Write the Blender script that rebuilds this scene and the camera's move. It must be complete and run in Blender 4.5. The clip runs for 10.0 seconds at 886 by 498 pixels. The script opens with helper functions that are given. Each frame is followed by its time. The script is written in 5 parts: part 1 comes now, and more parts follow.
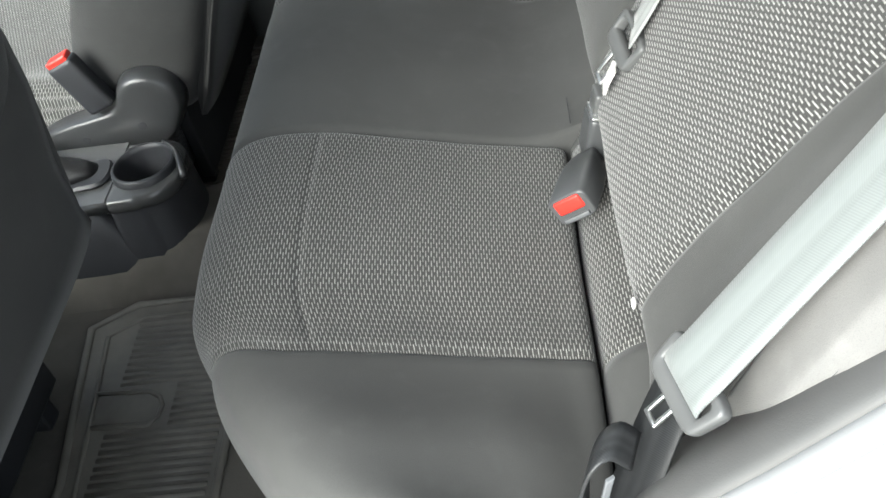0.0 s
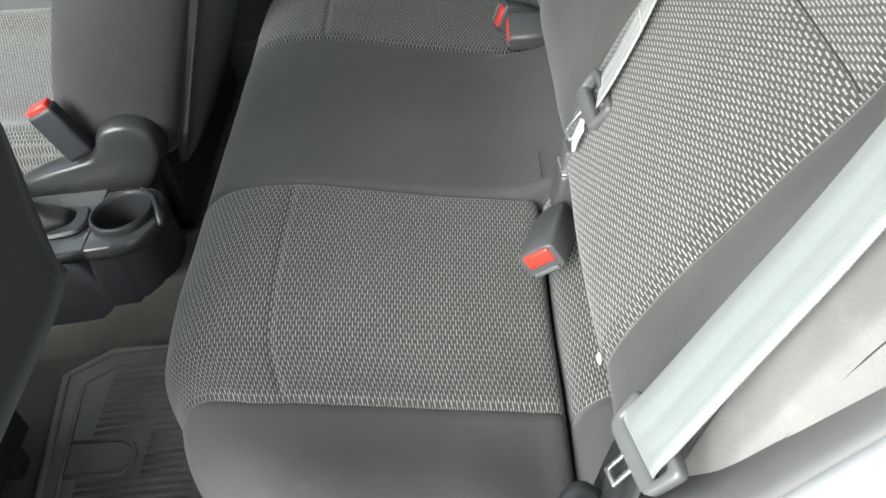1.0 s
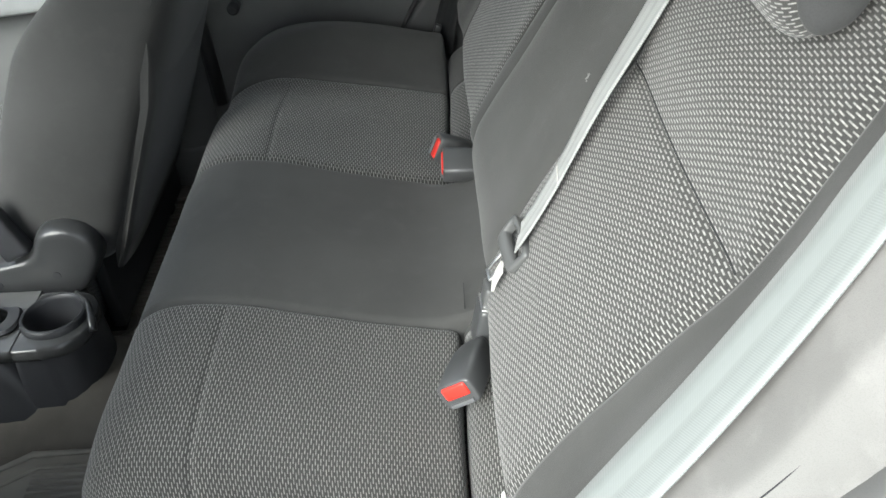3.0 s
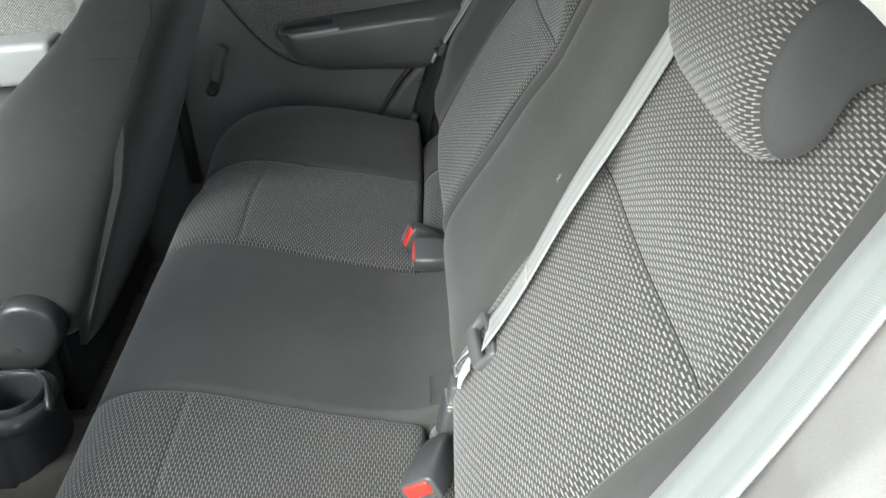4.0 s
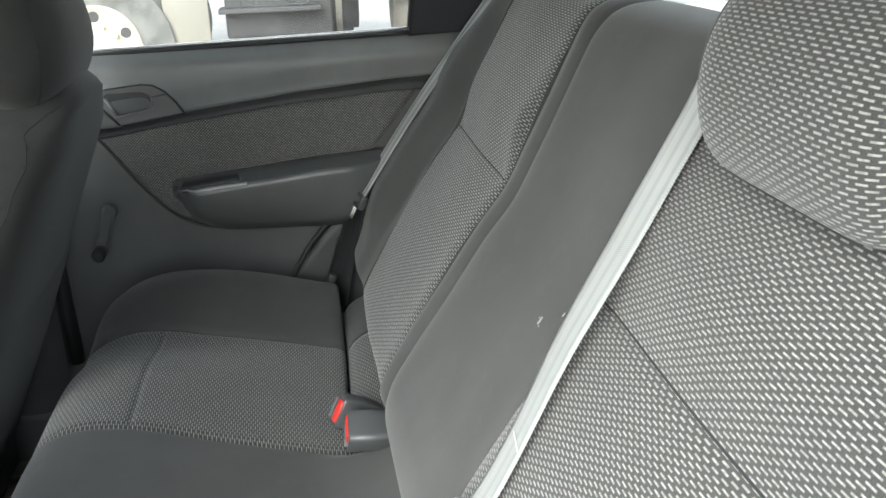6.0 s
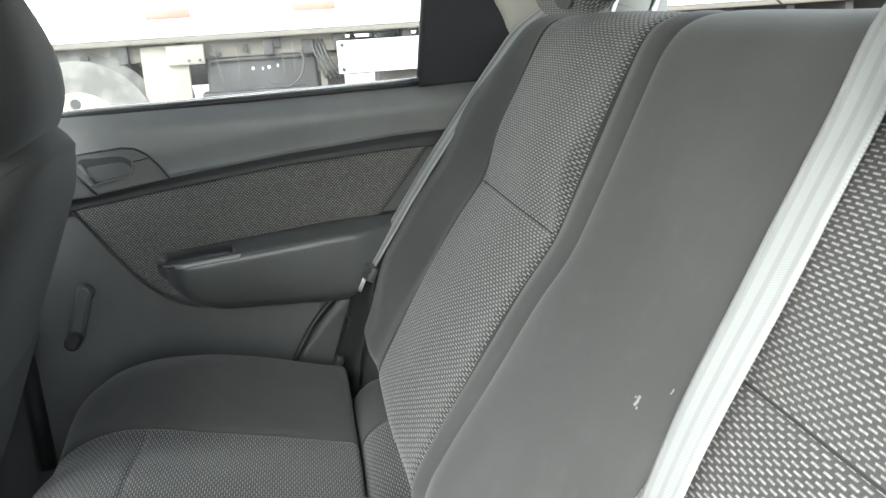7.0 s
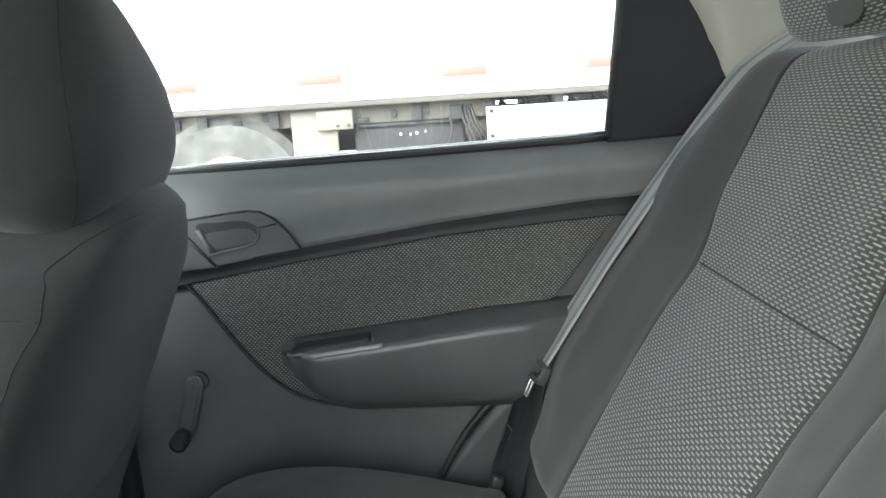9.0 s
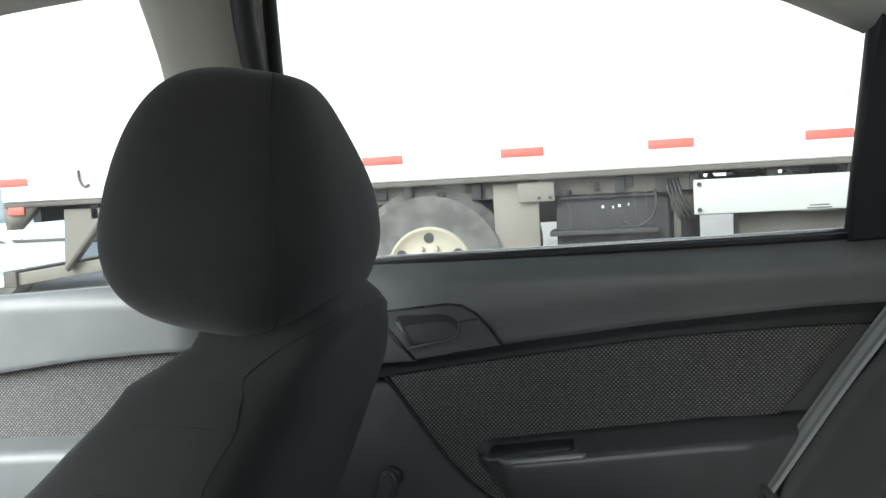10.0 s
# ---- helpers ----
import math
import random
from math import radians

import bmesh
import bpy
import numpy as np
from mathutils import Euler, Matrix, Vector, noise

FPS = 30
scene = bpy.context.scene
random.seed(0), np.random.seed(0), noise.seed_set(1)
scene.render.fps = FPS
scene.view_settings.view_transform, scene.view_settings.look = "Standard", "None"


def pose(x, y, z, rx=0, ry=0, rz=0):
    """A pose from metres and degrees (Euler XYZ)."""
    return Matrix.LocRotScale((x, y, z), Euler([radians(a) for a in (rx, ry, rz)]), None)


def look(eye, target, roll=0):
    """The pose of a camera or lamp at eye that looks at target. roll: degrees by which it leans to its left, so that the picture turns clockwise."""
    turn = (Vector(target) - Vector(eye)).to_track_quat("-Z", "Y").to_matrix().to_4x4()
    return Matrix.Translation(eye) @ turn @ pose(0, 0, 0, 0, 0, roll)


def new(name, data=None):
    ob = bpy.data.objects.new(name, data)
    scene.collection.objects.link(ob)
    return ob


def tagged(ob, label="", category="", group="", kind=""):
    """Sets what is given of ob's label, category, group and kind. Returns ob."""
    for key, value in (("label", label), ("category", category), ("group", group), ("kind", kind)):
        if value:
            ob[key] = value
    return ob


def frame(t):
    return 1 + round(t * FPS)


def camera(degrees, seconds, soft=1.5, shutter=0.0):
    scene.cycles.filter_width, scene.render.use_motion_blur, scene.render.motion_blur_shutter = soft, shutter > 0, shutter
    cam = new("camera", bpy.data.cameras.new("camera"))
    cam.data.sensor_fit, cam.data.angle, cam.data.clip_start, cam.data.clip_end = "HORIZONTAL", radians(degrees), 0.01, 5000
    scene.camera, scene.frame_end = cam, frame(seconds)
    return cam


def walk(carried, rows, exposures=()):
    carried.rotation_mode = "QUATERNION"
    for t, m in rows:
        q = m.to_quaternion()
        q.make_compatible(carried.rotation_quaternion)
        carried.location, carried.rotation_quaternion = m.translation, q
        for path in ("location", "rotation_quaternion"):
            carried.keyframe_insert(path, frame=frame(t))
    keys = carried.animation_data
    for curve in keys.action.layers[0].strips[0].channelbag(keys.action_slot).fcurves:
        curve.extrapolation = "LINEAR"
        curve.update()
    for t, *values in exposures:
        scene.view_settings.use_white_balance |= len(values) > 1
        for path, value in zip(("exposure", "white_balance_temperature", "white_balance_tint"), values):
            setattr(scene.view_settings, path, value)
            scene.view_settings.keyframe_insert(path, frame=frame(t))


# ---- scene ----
cam = camera(51.37, 10.0)
ROWS = [
    (0.0, -0.0132, -0.9238, 1.1930, 46.55, 10.59, 0.45),
    (0.5, -0.0092, -0.9221, 1.1964, 47.65, 10.60, -0.17),
    (1.0, 0.0011, -0.9239, 1.2081, 48.87, 9.75, -0.12),
    (1.5, 0.0098, -0.9280, 1.2214, 49.84, 8.40, -0.18),
    (2.0, 0.0224, -0.9339, 1.2400, 50.68, 7.65, -1.26),
    (2.5, 0.0249, -0.9374, 1.2508, 52.57, 6.36, -1.16),
    (4.0, 0.0305, -0.9261, 1.2756, 59.34, 2.73, -1.55),
    (4.5, 0.0342, -0.8975, 1.2658, 62.37, 0.59, -2.06),
    (5.0, 0.0253, -0.8619, 1.2560, 65.43, -0.50, -4.86),
    (6.5, -0.0368, -0.7020, 1.1312, 72.87, 2.93, -9.54),
    (7.0, -0.0467, -0.6147, 1.1093, 75.50, 3.46, -9.88),
    (7.5, -0.0613, -0.5478, 1.1025, 77.88, 2.43, -10.56),
    (8.0, -0.0524, -0.4616, 1.0926, 80.79, 1.11, -9.37),
    (8.5, -0.0551, -0.4129, 1.0774, 81.92, 1.59, -7.32),
    (9.0, -0.0621, -0.3558, 1.0755, 80.30, 3.54, -1.09),
    (9.5, -0.0674, -0.3198, 1.1010, 81.29, 4.06, 5.14),
    (10.0, -0.0740, -0.2973, 1.1003, 85.20, 3.29, 11.27),
]
EXPOSURES = [(t, e, k, 4) for t, e, k in ((0.0, 2.46, 6350), (2.5, 2.34, 6330), (4.5, 2.49, 6280), (6.5, 2.73, 6280), (7.0, 2.95, 6250), (8.0, 3.20, 6190), (8.5, 2.95, 6180), (9.0, 2.89, 6180), (9.5, 2.92, 6180), (10.0, 1.68, 6120))]
walk(cam, [(t, pose(x, y, z, rx, ry, rz)) for t, x, y, z, rx, ry, rz in ROWS], EXPOSURES)

# ---- light ----
world = bpy.data.worlds.new("world")
scene.world = world
world.use_nodes = True
wn = world.node_tree.nodes
sky = wn.new("ShaderNodeTexSky")
sky.sky_type, sky.sun_disc = "NISHITA", False
sky.sun_elevation, sky.sun_rotation = radians(34), radians(210)
sky.air_density, sky.dust_density, sky.ozone_density = 1.0, 2.5, 1.0
wn["Background"].inputs["Strength"].default_value = 0.112
veil = wn.new("ShaderNodeHueSaturation")
veil.inputs["Saturation"].default_value = 0.45
world.node_tree.links.new(sky.outputs["Color"], veil.inputs["Color"])
world.node_tree.links.new(veil.outputs["Color"], wn["Background"].inputs["Color"])
sun = new("sun", bpy.data.lights.new("sun", "SUN"))
sun.data.energy, sun.data.angle, sun.data.color = 1.3, radians(44), (1.0, 0.99, 0.98)
sun.matrix_world = look((-3.5, -6.0, 4.75), (0, 0, 0))


# ---- materials ----
class Nodes:
    """Small helper to wire a material."""

    def __init__(self, name):
        self.mat = bpy.data.materials.new(name)
        self.mat.use_nodes = True
        self.tree = self.mat.node_tree
        self.bsdf = self.tree.nodes["Principled BSDF"]

    def node(self, kind, **values):
        n = self.tree.nodes.new(kind)
        for key, value in values.items():
            n.inputs[key.replace("_", " ")].default_value = value
        return n

    def link(self, a, b):
        self.tree.links.new(a, b)

    def math(self, op, a, b=None, c=None):
        n = self.tree.nodes.new("ShaderNodeMath")
        n.operation = op
        for i, v in enumerate((a, b, c)):
            if v is None:
                continue
            if isinstance(v, (int, float)):
                n.inputs[i].default_value = v
            else:
                self.link(v, n.inputs[i])
        return n.outputs[0]

    def ramp(self, value, low, high):
        n = self.tree.nodes.new("ShaderNodeMapRange")
        n.interpolation_type = "SMOOTHSTEP"
        n.inputs["From Min"].default_value, n.inputs["From Max"].default_value = low, high
        self.link(value, n.inputs["Value"])
        return n.outputs["Result"]

    def mix(self, fac, a, b):
        n = self.tree.nodes.new("ShaderNodeMix")
        n.data_type = "RGBA"
        if isinstance(fac, (int, float)):
            n.inputs[0].default_value = fac
        else:
            self.link(fac, n.inputs[0])
        for i, v in ((6, a), (7, b)):
            if isinstance(v, tuple):
                n.inputs[i].default_value = (*v, 1)
            else:
                self.link(v, n.inputs[i])
        return n.outputs[2]

    def noise(self, scale, detail=3.0, coords="Object", rough=0.55):
        tc = self.tree.nodes.new("ShaderNodeTexCoord")
        n = self.node("ShaderNodeTexNoise", Scale=scale, Detail=detail, Roughness=rough)
        self.link(tc.outputs[coords], n.inputs["Vector"])
        return n.outputs["Fac"]

    def bump(self, height, strength, distance):
        n = self.node("ShaderNodeBump", Strength=strength, Distance=distance)
        self.link(height, n.inputs["Height"])
        self.link(n.outputs["Normal"], self.bsdf.inputs["Normal"])

    def colour(self, out):
        self.link(out, self.bsdf.inputs["Base Color"])


def scaled(c, k):
    return tuple(min(1.0, v * k) for v in c)


def plastic(name, colour, rough=0.5, grain=900.0, depth=0.0003, wear=0.12):
    """Moulded interior plastic: fine pebble grain, slight blotches and dust."""
    m = Nodes(name)
    big, fine = m.noise(9.0, 4.0), m.noise(grain, 2.0)
    m.colour(m.mix(m.ramp(big, 0.3, 0.75), scaled(colour, 1 - wear), scaled(colour, 1 + wear)))
    m.link(m.math("MULTIPLY_ADD", big, 0.16, rough - 0.08), m.bsdf.inputs["Roughness"])
    m.bump(fine, 0.35, depth)
    return m.mat


def cloth(name, colour, wear=0.14, sheen=0.12):
    """Plain knitted seat cloth with a fine weave and worn, dusty patches."""
    m = Nodes(name)
    big, mid, fine = m.noise(5.0, 4.0), m.noise(42.0, 4.0), m.noise(1500.0, 2.0)
    base = m.mix(m.ramp(big, 0.3, 0.72), scaled(colour, 1 - wear), scaled(colour, 1 + wear))
    base = m.mix(m.math("MULTIPLY", m.ramp(mid, 0.52, 0.75), 0.25), base, scaled(colour, 1.35))
    base = m.mix(m.math("MULTIPLY", m.ramp(fine, 0.45, 0.7), 0.3), base, scaled(colour, 0.6))
    m.colour(base)
    m.bsdf.inputs["Roughness"].default_value = 0.92
    m.bsdf.inputs["Specular IOR Level"].default_value = 0.14
    m.bsdf.inputs["Sheen Weight"].default_value = sheen
    m.bsdf.inputs["Sheen Roughness"].default_value = 0.45
    m.bump(m.math("ADD", fine, m.math("MULTIPLY", mid, 0.8)), 0.35, 0.0005)
    return m.mat


def woven(name, dark, light, rib, period, width=0.25, fill=0.70, sheen=0.2, jitter=0.14):
    """Jacquard cloth: light floats lying along narrow ribs, each rib half a period on from the last. The map runs in metres."""
    m = Nodes(name)
    uv = m.tree.nodes.new("ShaderNodeUVMap")
    sep = m.tree.nodes.new("ShaderNodeSeparateXYZ")
    wob = m.noise(60.0, 2.0)
    m.link(uv.outputs["UV"], sep.inputs[0])
    u = m.math("DIVIDE", m.math("MULTIPLY_ADD", wob, 0.0012, sep.outputs["X"]), period)
    v = m.math("DIVIDE", m.math("MULTIPLY_ADD", wob, 0.0009, sep.outputs["Y"]), rib)
    line = m.math("FLOOR", v)
    chance = m.tree.nodes.new("ShaderNodeTexWhiteNoise")
    chance.noise_dimensions = "1D"
    m.link(line, chance.inputs["W"])
    shift = m.math("ADD", m.math("MULTIPLY", line, 0.5), m.math("MULTIPLY", chance.outputs["Value"], jitter))
    along = m.math("ABSOLUTE", m.math("SUBTRACT", m.math("FRACT", m.math("ADD", u, shift)), 0.5))
    across = m.math("ABSOLUTE", m.math("SUBTRACT", m.math("FRACT", v), 0.5))
    thread = m.math("MULTIPLY", m.math("SUBTRACT", 1.0, m.ramp(across, width * 0.5, width * 1.5)), m.math("SUBTRACT", 1.0, m.ramp(along, fill / 2 - 0.07, fill / 2 + 0.05)))
    fine, big = m.noise(1800.0, 2.0), m.noise(7.0, 4.0)
    vary = m.noise(320.0, 1.0)
    ground = m.mix(m.ramp(fine, 0.35, 0.7), scaled(dark, 0.6), scaled(dark, 1.4))
    ground = m.mix(m.math("MULTIPLY", m.ramp(big, 0.35, 0.75), 0.3), ground, scaled(dark, 1.5))
    strand = m.mix(m.ramp(vary, 0.3, 0.7), scaled(light, 0.7), scaled(light, 1.2))
    m.colour(m.mix(thread, ground, strand))
    m.bsdf.inputs["Roughness"].default_value = 0.85
    m.bsdf.inputs["Specular IOR Level"].default_value = 0.3
    m.bsdf.inputs["Sheen Weight"].default_value = sheen
    m.bump(m.math("ADD", thread, m.math("MULTIPLY", fine, 0.35)), 0.5, 0.0006)
    return m.mat


def webbing(name, colour, stripes, dip=0.84, sheen=0.2):
    """Seat belt webbing: lengthwise ribs, a fine diagonal weave and a silky gloss."""
    m = Nodes(name)
    uv = m.tree.nodes.new("ShaderNodeUVMap")
    sep = m.tree.nodes.new("ShaderNodeSeparateXYZ")
    m.link(uv.outputs["UV"], sep.inputs[0])
    rib = m.math("MULTIPLY_ADD", m.math("COSINE", m.math("MULTIPLY", sep.outputs["X"], 6.2832 * stripes)), 0.5, 0.5)
    weave = m.math("SINE", m.math("MULTIPLY_ADD", sep.outputs["Y"], 4200.0, m.math("MULTIPLY", m.math("ABSOLUTE", m.math("SUBTRACT", sep.outputs["X"], 0.5)), 90.0)))
    big = m.noise(14.0, 3.0)
    c = m.mix(m.ramp(rib, 0.15, 0.45), scaled(colour, dip), scaled(colour, 1.05))
    c = m.mix(m.math("MULTIPLY", m.ramp(weave, -0.2, 0.8), 0.2), c, scaled(colour, 0.6))
    c = m.mix(m.math("MULTIPLY", m.ramp(big, 0.45, 0.8), 0.2), c, scaled(colour, 1.3))
    rim = m.ramp(m.math("ABSOLUTE", m.math("SUBTRACT", sep.outputs["X"], 0.5)), 0.465, 0.48)
    stitch = m.ramp(m.math("SINE", m.math("MULTIPLY", sep.outputs["Y"], 2600.0)), 0.0, 0.5)
    c = m.mix(m.math("MULTIPLY", m.math("MULTIPLY", rim, stitch), 0.35), c, scaled(colour, 0.4))
    m.colour(c)
    m.bsdf.inputs["Roughness"].default_value = 0.42
    m.bsdf.inputs["Specular IOR Level"].default_value = 0.45
    m.bsdf.inputs["Sheen Weight"].default_value = sheen
    m.bump(m.math("ADD", m.math("MULTIPLY", weave, 0.15), rib), 0.35, 0.0005)
    return m.mat


def metal(name, colour, rough=0.25):
    m = Nodes(name)
    m.bsdf.inputs["Metallic"].default_value = 1.0
    scratch = m.noise(260.0, 3.0)
    m.colour(m.mix(m.ramp(scratch, 0.3, 0.7), scaled(colour, 0.8), colour))
    m.link(m.math("MULTIPLY_ADD", scratch, 0.2, rough), m.bsdf.inputs["Roughness"])
    return m.mat


def paint(name, colour, rough=0.3, dirt=(0.3, 0.27, 0.22), amount=0.25):
    """Painted sheet metal with dust and streaks."""
    m = Nodes(name)
    big, fine = m.noise(1.3, 5.0), m.noise(35.0, 4.0)
    c = m.mix(m.math("MULTIPLY", m.ramp(big, 0.45, 0.8), amount), colour, dirt)
    c = m.mix(m.math("MULTIPLY", m.ramp(fine, 0.55, 0.8), amount), c, dirt)
    m.colour(c)
    m.link(m.math("MULTIPLY_ADD", fine, 0.3, rough), m.bsdf.inputs["Roughness"])
    return m.mat


def clear(name, tint=(0.95, 0.98, 0.965), dust=0.10):
    """Window glass with a thin film of dust and wiped streaks."""
    m = Nodes(name)
    m.bsdf.inputs["Base Color"].default_value = (*tint, 1)
    m.bsdf.inputs["Roughness"].default_value = 0.0
    m.bsdf.inputs["IOR"].default_value = 1.005
    m.bsdf.inputs["Transmission Weight"].default_value = 1.0
    film = m.node("ShaderNodeBsdfTranslucent")
    film.inputs["Color"].default_value = (0.75, 0.73, 0.68, 1)
    mixer = m.tree.nodes.new("ShaderNodeMixShader")
    patch = m.math("MULTIPLY", m.ramp(m.noise(7.0, 6.0, rough=0.7), 0.42, 0.75), dust)
    tc = m.tree.nodes.new("ShaderNodeTexCoord")
    stretch = m.node("ShaderNodeMapping", Scale=(34.0, 34.0, 1.6))
    runs = m.node("ShaderNodeTexNoise", Scale=1.0, Detail=3.0)
    m.link(tc.outputs["Object"], stretch.inputs["Vector"])
    m.link(stretch.outputs["Vector"], runs.inputs["Vector"])
    drip = m.math("MULTIPLY", m.ramp(runs.outputs["Fac"], 0.60, 0.72), dust * 0.6)
    m.link(m.math("ADD", m.math("ADD", patch, drip), 0.030), mixer.inputs[0])
    m.link(m.bsdf.outputs[0], mixer.inputs[1])
    m.link(film.outputs[0], mixer.inputs[2])
    m.link(mixer.outputs[0], m.tree.nodes["Material Output"].inputs["Surface"])
    return m.mat


CLOTH = cloth("seat_cloth", (0.064, 0.0645, 0.0625), sheen=0.15)
# Light from the open door is put into this paler copy of the cloth.
CLOTH_SIDE_LIT = cloth("side_cloth", (0.175, 0.172, 0.166), wear=0.2)
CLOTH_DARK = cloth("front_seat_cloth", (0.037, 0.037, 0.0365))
CLOTH_SHADE = cloth("headrest_side_cloth", (0.048, 0.049, 0.050), sheen=0.10)
CLOTH_BLACK = cloth("black_cloth", (0.030, 0.031, 0.033), sheen=0.05)
PATTERN = woven("seat_pattern", (0.037, 0.037, 0.035), (0.262, 0.261, 0.247), 0.0025, 0.0113, width=0.17, fill=0.66, jitter=0.06)
PATTERN_BACK = woven("backrest_pattern", (0.037, 0.037, 0.0355), (0.262, 0.260, 0.249), 0.0028, 0.0108, width=0.20, fill=0.64, jitter=0.05)
DOOR_PATTERN = woven("door_pattern", (0.056, 0.056, 0.055), (0.26, 0.257, 0.248), 0.0023, 0.0046, width=0.27, fill=0.50, jitter=0.0)
TRIM = plastic("dark_trim", (0.165, 0.171, 0.173), 0.42)
TRIM_MID = plastic("armrest_trim", (0.088, 0.092, 0.092), 0.33)
TRIM_LOW = plastic("lower_trim", (0.088, 0.090, 0.090), 0.55)
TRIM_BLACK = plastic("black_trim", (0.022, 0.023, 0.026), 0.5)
GREY_DARK = plastic("console_plastic", (0.029, 0.030, 0.031), 0.30)
TRIM_ARCH = plastic("arch_trim", (0.046, 0.047, 0.048), 0.5)
JAMB_TRIM = plastic("jamb_trim", (0.078, 0.078, 0.077), 0.5)
JAMB_SEAL = plastic("jamb_seal", (0.23, 0.235, 0.24), 0.45)
CONSOLE_TOP = plastic("console_top", (0.055, 0.056, 0.057), 0.18)
GREY_PLASTIC = plastic("grey_plastic", (0.11, 0.115, 0.12), 0.45)
BUCKLE = plastic("buckle_plastic", (0.062, 0.064, 0.066), 0.38, grain=1500, depth=0.0001)
RED = plastic("red_button", (0.62, 0.035, 0.025), 0.35, grain=1500, depth=0.00008, wear=0.05)
TONGUE = plastic("tongue_plastic", (0.088, 0.090, 0.090), 0.36, grain=1500, depth=0.0001)
LINER = plastic("headliner", (0.50, 0.49, 0.45), 0.95, grain=700, depth=0.0006, wear=0.05)
PILLAR = plastic("pillar_plastic", (0.46, 0.45, 0.41), 0.6, wear=0.05)
# Sky glare on the shelf is put into this pale, faintly cyan colour.
SHELF = plastic("shelf_board", (0.56, 0.585, 0.58), 0.4, wear=0.08)
CARPET = cloth("carpet", (0.092, 0.085, 0.074), wear=0.3, sheen=0.1)
RUBBER = plastic("rubber", (0.150, 0.139, 0.118), 0.55, grain=300, depth=0.0004, wear=0.3)
SEAL = plastic("seal_rubber", (0.016, 0.016, 0.017), 0.55, wear=0.2)
LEATHER = plastic("boot_leather", (0.02, 0.02, 0.021), 0.35, grain=420, depth=0.0006)
GLOSS = plastic("glossy_strip", (0.22, 0.225, 0.23), 0.2, grain=1500, depth=0.00005)
MATT_BLACK = plastic("matt_black", (0.020, 0.021, 0.025), 0.85)
CHROME = metal("steel", (0.78, 0.78, 0.77))
BELT = webbing("belt_webbing", (0.158, 0.172, 0.168), 3.0, 0.96)
BELT_STRIPED = webbing("belt_webbing_striped", (0.285, 0.297, 0.291), 3.0, 0.82)
BELT_RIBBED = webbing("belt_webbing_ribbed", (0.32, 0.33, 0.325), 2.0, 0.42)
# Dark webbing; below the tongues its colour also holds the shade.
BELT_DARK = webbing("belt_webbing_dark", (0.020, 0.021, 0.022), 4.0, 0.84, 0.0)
BODY_WHITE = paint("white_body_paint", (0.78, 0.79, 0.80), 0.2, amount=0.08)
TRUCK_WHITE = paint("truck_box_paint", (0.72, 0.72, 0.70), 0.4)
SKIRT_PAINT = paint("skirt_paint", (0.34, 0.36, 0.335), 0.4, amount=0.3)
RIM_CREAM = paint("rim_cream_paint", (0.31, 0.285, 0.215), 0.45, amount=0.25)
TRUCK_CREAM = paint("truck_cream_paint", (0.145, 0.136, 0.113), 0.45, amount=0.4)
TRUCK_GREY = paint("truck_frame_grey", (0.082, 0.076, 0.066), 0.6, dirt=(0.16, 0.15, 0.12), amount=0.5)
TRUCK_DARK = paint("truck_dark", (0.022, 0.022, 0.023), 0.6, dirt=(0.06, 0.056, 0.05), amount=0.4)
TAPE = paint("red_tape", (0.40, 0.088, 0.066), 0.35, amount=0.15)
TYRE = plastic("tyre", (0.092, 0.091, 0.085), 0.85, grain=60, depth=0.002, wear=0.35)
SUV_PAINT = paint("suv_paint", (0.40, 0.50, 0.55), 0.25, amount=0.15)
GLASS = clear("window_glass")
SCUFF = plastic("scuffed_cloth", (0.18, 0.18, 0.173), 0.9)
DIRT_MARK = plastic("chalk_mark", (0.62, 0.61, 0.58), 0.9)


def ground_material():
    m = Nodes("dusty_asphalt")
    big, fine = m.noise(0.25, 6.0), m.noise(40.0, 4.0)
    c = m.mix(m.ramp(big, 0.3, 0.7), (0.26, 0.25, 0.23), (0.40, 0.38, 0.35))
    m.colour(m.mix(m.math("MULTIPLY", m.ramp(fine, 0.4, 0.7), 0.4), c, (0.08, 0.08, 0.08)))
    m.bsdf.inputs["Roughness"].default_value = 0.95
    m.bump(fine, 0.6, 0.01)
    return m.mat


GROUND = ground_material()


# ---- mesh helpers ----
def part(name, bm, material, parent=None, label="", smooth=True):
    me = bpy.data.meshes.new(name)
    bmesh.ops.recalc_face_normals(bm, faces=bm.faces)
    if smooth:
        for f in bm.faces:
            f.smooth = len(f.verts) <= 4
    bm.to_mesh(me)
    bm.free()
    me.materials.append(material)
    ob = new(name, me)
    if parent is not None:
        ob.parent = parent
    if label:
        ob["label"] = label
    return ob


def thing(name, label, category, group="", kind="", at=(0, 0, 0)):
    ob = new(name)
    ob.location = at
    ob.empty_display_size = 0.05
    bpy.context.view_layer.update()
    return tagged(ob, label, category, group, kind)


